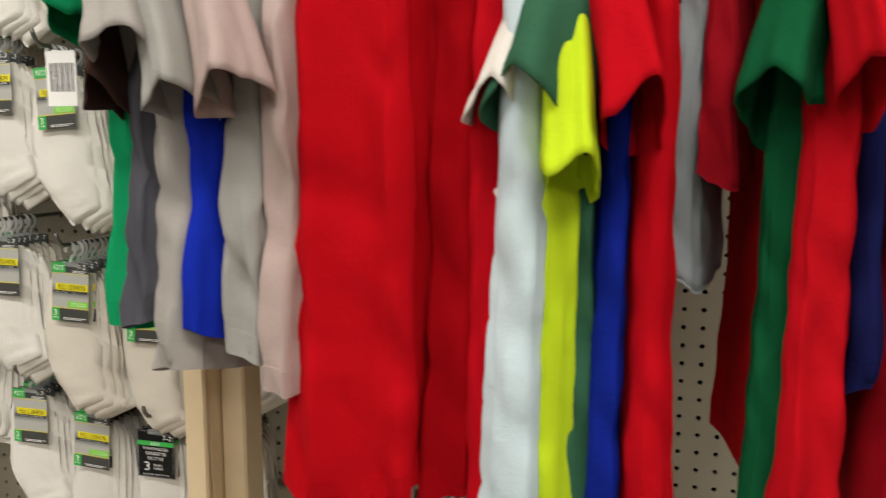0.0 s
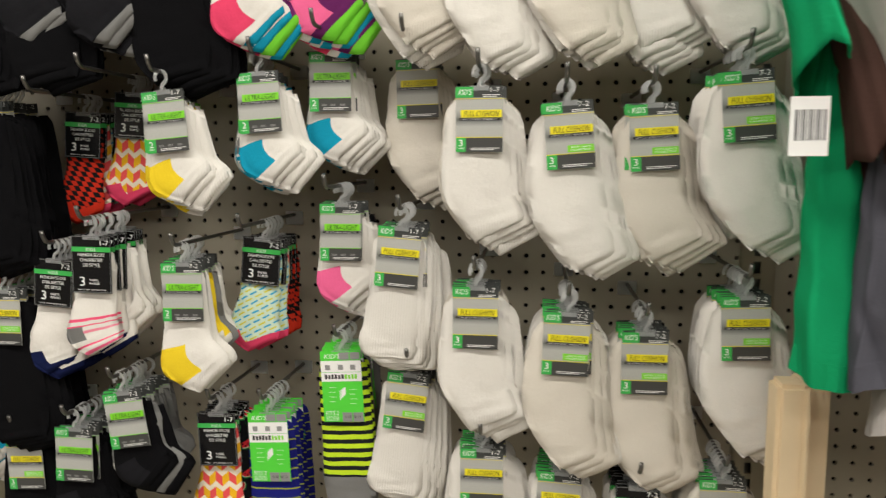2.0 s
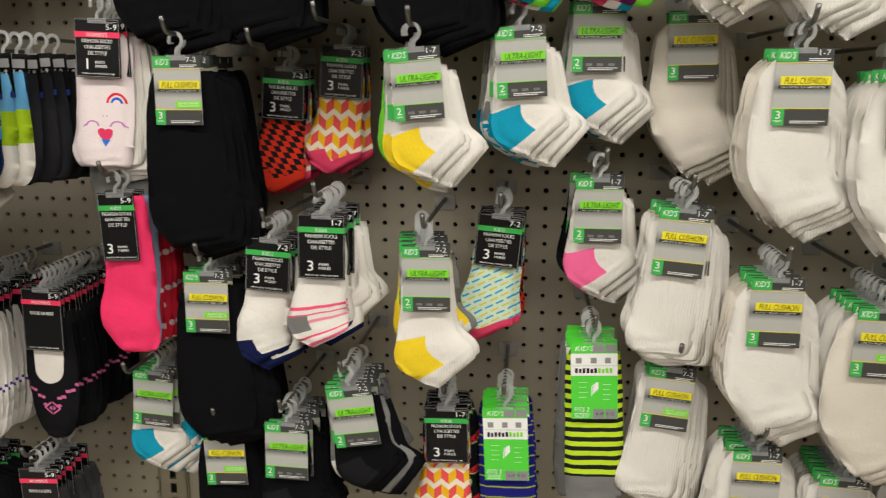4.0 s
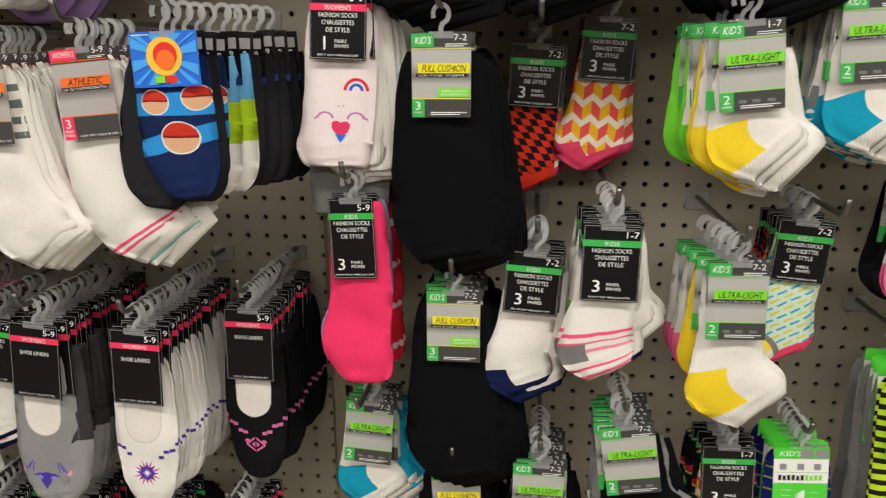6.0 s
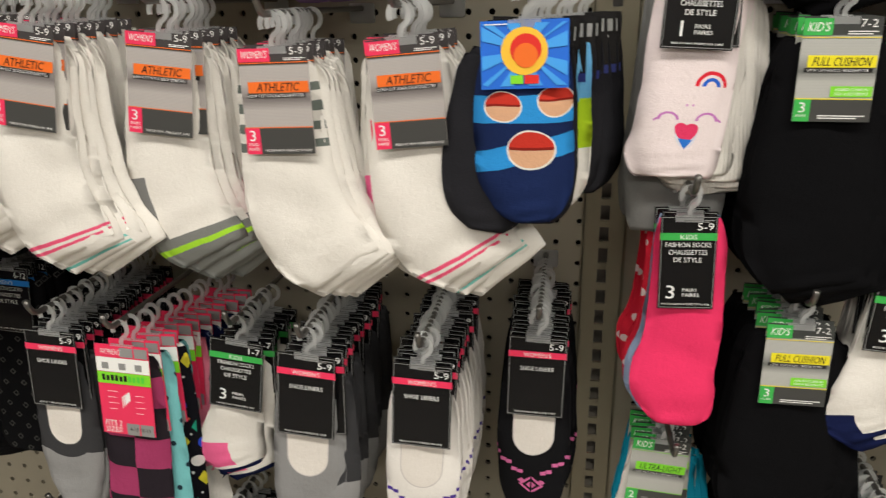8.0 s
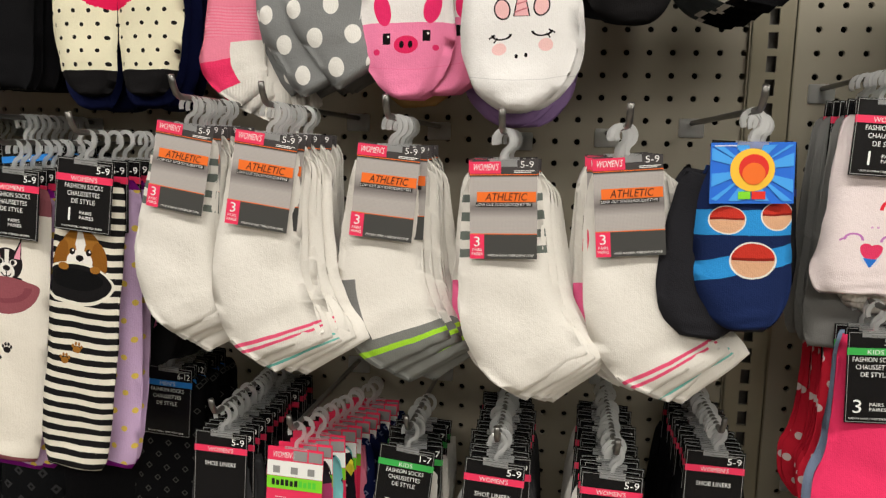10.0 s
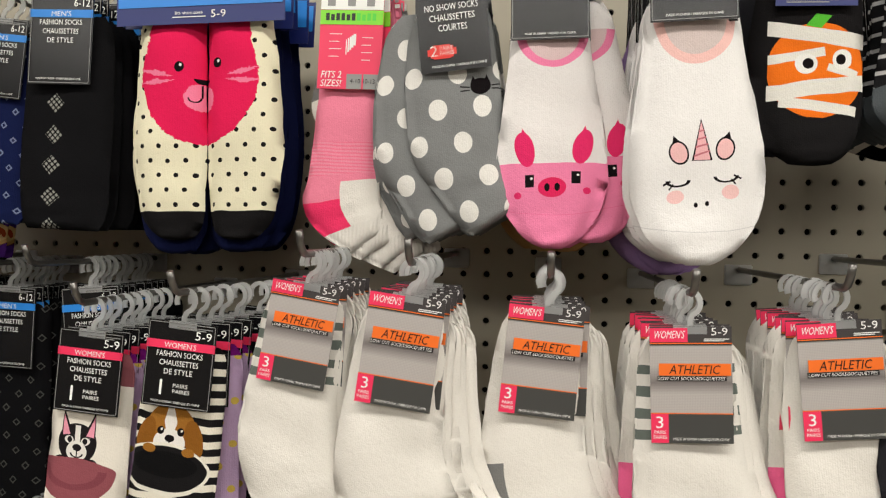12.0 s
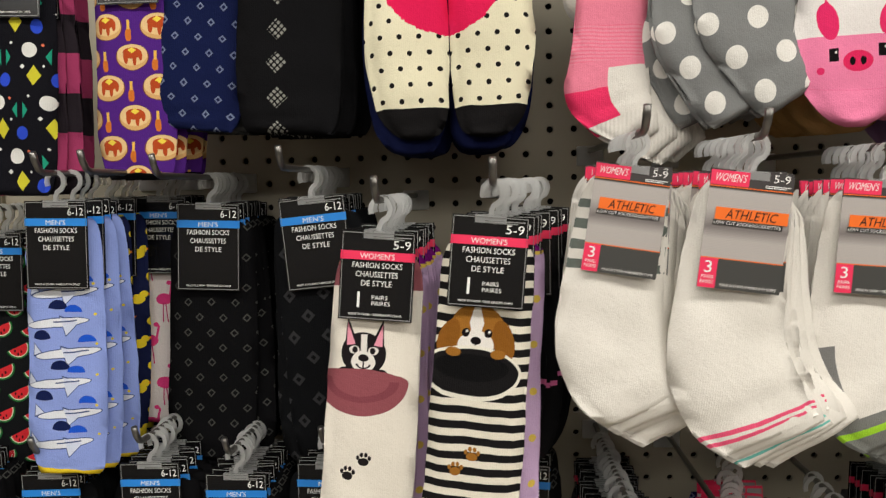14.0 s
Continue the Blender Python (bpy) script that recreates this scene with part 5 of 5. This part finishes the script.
hang("short_card", ["mummy", "plush_dark", "patchy", "plush_dark"], "pack of black plush socks with an orange pumpkin in bandages", -0.140, 1.829, -.2, 9, 1, 0.014)
hang("mens", ["sport_black"], "pack of black and grey sport socks on a peg hook", -0.0475, 1.848, -.20, 10, -6, 0.014)

# ---- pale wooden divider between the bays ----
div = thing("wooden_divider", box_mesh("divider", WOOD, 1.2205, -0.298, 0.15, 1.250, -0.255, 1.232, bev=0.002), label="pale plywood divider board standing upright between the bays", category="divider")
thing("edge_strip", box_mesh("edge", WOOD, 1.187, -0.325, 0.15, 1.2195, -0.285, 1.238, bev=0.005), None, div, "rounded pale front strip")
thing("edge_bead", box_mesh("bead", WOOD, 1.2125, -0.331, 0.15, 1.2195, -0.3255, 1.238, bev=0.002), None, div)


# ---- shirts on a rail ----
def cloth(name, rgb):
    return knit(name, rgb, rib=0.5, per=1100)


def shirt(name, rgb, x0, x1, zb, label, seed, sleeve=None, deep=0.28, front=-0.46, top=1.90, twist=0.0, fold=0.14, skew=0.45, tight=0.34):
    """A hanging shirt seen edge on: a body in soft vertical folds, and a short sleeve that opens towards the aisle."""
    mat = cloth(name, rgb)
    wide, xc = x1 - x0, (x0 + x1) / 2
    n, m = 54, 72
    vs, fs, uv = [], [], []
    for j in range(n + 1):
        v = j / n
        z = top + (zb - top) * v
        flare = tight + (1 - tight) * v ** 0.85
        for i in range(m):
            a = 2 * math.pi * i / m
            q = 1 + fold * (0.25 + v) * (1.6 * abs(math.sin(2.5 * a + seed * 1.7 + 0.6 * math.sin(v * 4 + seed))) - 1) + fold * 0.5 * math.sin(11 * a + seed + 1.5 * v) + 0.10 * noise.noise(Vector((math.cos(a) * 2 + seed, math.sin(a) * 2, z * 7)))
            px = wide / 2 * flare * math.copysign(abs(math.cos(a)) ** 0.5, math.cos(a)) * q
            py = deep / 2 * math.copysign(abs(math.sin(a)) ** 0.4, math.sin(a)) * (0.82 + 0.18 * v)
            px += 0.006 * noise.noise(Vector((seed * 3.1, z * 4, py * 5))) + 0.0035 * noise.noise(Vector((a * 3, z * 22 + seed, seed))) + twist * (v - 0.5)
            py += min(1.0, wide / 0.09) * (0.007 * math.sin(px * 75 + seed * 2 + 2.2 * z) + 0.004 * math.sin(px * 170 + seed + 5 * z)) + 0.004 * noise.noise(Vector((px * 60, z * 30, seed)))
            py += 0.008 * noise.noise(Vector((px * 30, z * 9, seed))) + 0.009 * (1 - abs(noise.noise(Vector((px * 14 + z * 9, z * 5, seed + 4))))) ** 7
            px += skew * (py + deep / 2)
            vs.append((px, py, z + 0.008 * math.sin(2 * a + seed) * v))
            uv.append((px + py, z))
    for j in range(n):
        for i in range(m):
            i2 = (i + 1) % m
            fs.append((j * m + i, (j + 1) * m + i, (j + 1) * m + i2, j * m + i2))
    fs.append(tuple(range(m)))
    body = thing("shirt", mesh_of(name, vs, fs, [mat], None, uv, smooth=True), Matrix.Translation((xc, front + deep / 2, 0)), label=label, category="shirt", group="shirts on the rail")
    ring, quads = [], []
    for j in (n - 2, n - 2, n, n):
        out = 1.0 if len(ring) in (0, 3 * m) else 1.004
        ring += [(vs[j * m + i][0] * out, vs[j * m + i][1] * out, vs[j * m + i][2] - 0.0005 * (j == n)) for i in range(m)]
    for j in range(3):
        quads += [(j * m + i, (j + 1) * m + i, (j + 1) * m + (i + 1) % m, j * m + (i + 1) % m) for i in range(m)]
    thing("hem", mesh_of(name + "_hem", ring, quads, [mat]), None, body)
    sol = body.modifiers.new("cloth", "SOLIDIFY")
    sol.thickness = 0.0012
    if sleeve:
        s0, s1, sz, slope = sleeve
        vs, fs, uv = [], [], []
        hw, sc, start = (s1 - s0) / 2 * 0.72, (s0 + s1) / 2 - xc, sz + 0.20
        k, rings = 56, 24
        for j in range(rings + 1):
            v = j / rings
            hem = 1.04 if v > 0.88 else 1.0
            for i in range(k):
                a = 2 * math.pi * i / k
                w = hw * (0.80 + 0.20 * v) * hem
                ripple = 1 + 0.13 * v * math.sin(4 * a + seed) + 0.04 * v * math.sin(9 * a + seed * 2) + 0.12 * noise.noise(Vector((math.cos(a) * 2, math.sin(a) * 2 + seed, v * 3)))
                px = sc - slope * 0.15 * (1 - v) ** 1.3 + w * math.cos(a) * ripple
                py = -deep / 2 + 0.03 - 0.040 * v + (0.014 + 0.024 * v) * math.sin(a) * ripple * hem
                pz = start - (start - sz) * v + slope * w * math.cos(a) * v * 0.6 - 0.024 * math.sin(a) * v + 0.005 * v * math.asin(math.sin(3 * a + seed)) + 0.006 * v * math.sin(2 * a + seed * 1.3)
                vs.append((px, py, pz))
                uv.append((w * a, pz))
        for j in range(rings):
            for i in range(k):
                i2 = (i + 1) % k
                fs.append((j * k + i, (j + 1) * k + i, (j + 1) * k + i2, j * k + i2))
        sl = thing("sleeve", mesh_of(name + "_sleeve", vs, fs, [mat], None, uv, smooth=True), None, body)
        so = sl.modifiers.new("cloth", "SOLIDIFY")
        so.thickness = 0.0014
    return body


rv, rf = tube_geo([(1.20, -0.32, 1.89), (1.8, -0.32, 1.89), (2.44, -0.32, 1.89)], 0.012, 12)
rail = thing("garment_rail", mesh_of("rail", rv, rf, [METAL], smooth=True), label="grey steel garment rail on two wall arms", category="rail")
for ax in (1.26, 2.42):
    av, af = tube_geo([(ax, 0.0, 1.89), (ax, -0.16, 1.89), (ax, -0.33, 1.89)], 0.009)
    thing("arm", mesh_of("arm", av, af, [METAL]), None, rail)

green = shirt("cotton_green", (22, 150, 96), 1.156, 1.232, 1.276, "kelly green cotton shirt hanging on the rail", 1, (1.146, 1.200, 1.548, 0.3), front=-.43)
tag = thing("price_tag", box_mesh("tag", INK["white"], -0.016, -0.0005, -0.025, 0.016, 0.0005, 0.025), Matrix.Translation((1.151 - 1.184, -0.452 + 0.29, 1.505)), green, "white paper price tag with a barcode")
thing("barcode", print_mesh("barcode", [("r", -0.012 + 0.002 * k, -0.012, -0.0112 + 0.002 * k + 0.0006 * (k % 3 == 0), 0.014, "black", 1) for k in range(13)]), None, tag)
shirt("cotton_navy", (22, 40, 120), 1.222, 1.250, 1.42, "navy cotton shirt between other shirts on the rail", 2, front=-.40)
shirt("cotton_brown", (74, 54, 48), 1.232, 1.256, 1.36, "brown cotton shirt between other shirts on the rail", 12, (1.196, 1.232, 1.475, 0.3), front=-.44)
shirt("cotton_charcoal", (82, 82, 90), 1.204, 1.260, 1.279, "charcoal cotton shirt hanging on the rail", 3, twist=-.02)
shirt("cotton_grey", (166, 161, 156), 1.236, 1.310, 1.232, "light grey cotton shirt hanging on the rail", 4, (1.206, 1.288, 1.512, 0.55), twist=-.03)
shirt("cotton_blue", (22, 44, 168), 1.278, 1.314, 1.272, "royal blue cotton shirt hanging on the rail", 5, front=-.467, twist=-.015)
shirt("cotton_ash", (160, 158, 153), 1.302, 1.354, 1.253, "ash grey cotton shirt hanging on the rail", 6, (1.264, 1.330, 1.472, 0.6))
shirt("cotton_blush", (184, 164, 158), 1.340, 1.388, 1.228, "pale blush cotton shirt hanging on the rail", 7, (1.310, 1.386, 1.478, 0.5))
shirt("cotton_red", (184, 8, 22), 1.362, 1.498, 1.130, "bright red cotton shirt hanging on the rail", 8, fold=0.13, deep=0.2, skew=0.12, tight=0.62)
shirt("cotton_scarlet", (166, 6, 18), 1.486, 1.556, 1.128, "red cotton shirt hanging on the rail", 9, fold=0.12, deep=0.2, front=-.425, skew=0.12, tight=0.75)
shirt("cotton_ruby", (178, 9, 24), 1.538, 1.584, 1.11, "ruby red cotton shirt with a limp sleeve on the rail", 24, front=-.452, deep=0.2, skew=-0.1, tight=0.6)
shirt("cotton_mint", (204, 222, 228), 1.562, 1.618, 1.12, "pale mint cotton shirt hanging on the rail", 10, front=-.475, deep=0.2, skew=-0.1)
shirt("cotton_white", (226, 222, 214), 1.552, 1.580, 1.40, "white cotton shirt on the rail", 13, (1.532, 1.606, 1.462, -0.5), front=-.43, skew=-0.1)
shirt("cotton_neon", (196, 224, 40), 1.588, 1.642, 1.10, "neon yellow cotton shirt with a knotted sleeve on the rail", 11, (1.598, 1.660, 1.415, 0.1), front=-.462, deep=0.2, skew=-0.1)
shirt("cotton_forest", (54, 98, 74), 1.622, 1.656, 1.12, "forest green cotton shirt hanging on the rail", 14, (1.548, 1.652, 1.468, -0.3), front=-.45, skew=-0.1)
shirt("cotton_olive", (52, 56, 44), 1.612, 1.642, 1.246, "dark olive cotton shirt on the rail", 15, front=-.43, skew=-0.1)
shirt("cotton_cobalt", (18, 36, 140), 1.644, 1.680, 1.12, "cobalt blue cotton shirt hanging on the rail", 16, skew=-0.1)
shirt("cotton_cherry", (184, 9, 24), 1.674, 1.720, 1.13, "cherry red cotton shirt hanging on the rail", 17, (1.640, 1.706, 1.46, 0.3), skew=-0.1)
shirt("cotton_slate", (142, 150, 154), 1.698, 1.726, 1.33, "slate grey cotton shirt on the rail", 18, front=-.42, skew=0.3, deep=0.12)
shirt("cotton_maroon", (150, 16, 30), 1.720, 1.752, 1.418, "short dark red cotton shirt on the rail", 19, front=-.42, skew=0.3, deep=0.12)
shirt("cotton_pine", (16, 84, 50), 1.764, 1.820, 1.14, "pine green cotton shirt hanging on the rail", 20, (1.742, 1.816, 1.472, -0.3), front=-.43, skew=0.35, deep=0.12)
shirt("cotton_crimson", (190, 14, 28), 1.794, 1.850, 1.14, "crimson cotton shirt hanging on the rail", 21, (1.808, 1.860, 1.486, 0.3), skew=-0.1)
shirt("cotton_ink", (22, 26, 74), 1.840, 1.868, 1.26, "ink blue cotton shirt on the rail", 22, front=-.44, skew=-0.1)
shirt("cotton_garnet", (170, 18, 34), 1.872, 1.93, 1.14, "garnet red cotton shirt hanging on the rail", 23, front=-.44, skew=-0.1)


# ---- bare hangers on a lower rail ----
HANGER_WHITE = plain("white_plastic", (226, 222, 212), 0.4, vary=0.03)
lv, lf = tube_geo([(1.27, -0.25, 1.035), (1.8, -0.25, 1.035), (2.42, -0.25, 1.035)], 0.009, 10)
low = thing("garment_rail", mesh_of("low_rail", lv, lf, [METAL], smooth=True), label="grey steel garment rail with bare hangers on it", category="rail")
for ax in (1.275, 2.41):
    av, af = tube_geo([(ax, 0.0, 1.035), (ax, -0.12, 1.035), (ax, -0.25, 1.035)], 0.008)
    thing("arm", mesh_of("arm", av, af, [METAL]), None, low)
hv, hf = tube_geo([(0, -0.012, 0.0), (0, -0.011, 0.009), (0, 0.0, 0.0135), (0, 0.011, 0.009), (0, 0.012, -0.004), (0, 0.004, -0.016), (0, 0, -0.04)], 0.0028)
HOOKM = mesh_of("hook", hv, hf, [HANGER_WHITE], smooth=True)
sv, sf = tube_geo([(0, -0.19, -0.10), (0, -0.12, -0.07), (0, 0, -0.038), (0, 0.12, -0.07), (0, 0.19, -0.10)], 0.005)
SHOULDERM = mesh_of("shoulders", sv, sf, [HANGER_WHITE], smooth=True)
for k in range(13):
    hx = 1.295 + 0.021 * k + 0.006 * math.sin(k * 2.3)
    hg = thing("clothes_hanger", SHOULDERM, pose(hx, -0.25, 1.0325, 0, 0, 6 * math.sin(k * 1.9)), label="white plastic clothes hanger, empty, on the lower rail", category="hanger", group="bare hangers")
    thing("hook", HOOKM, None, hg)
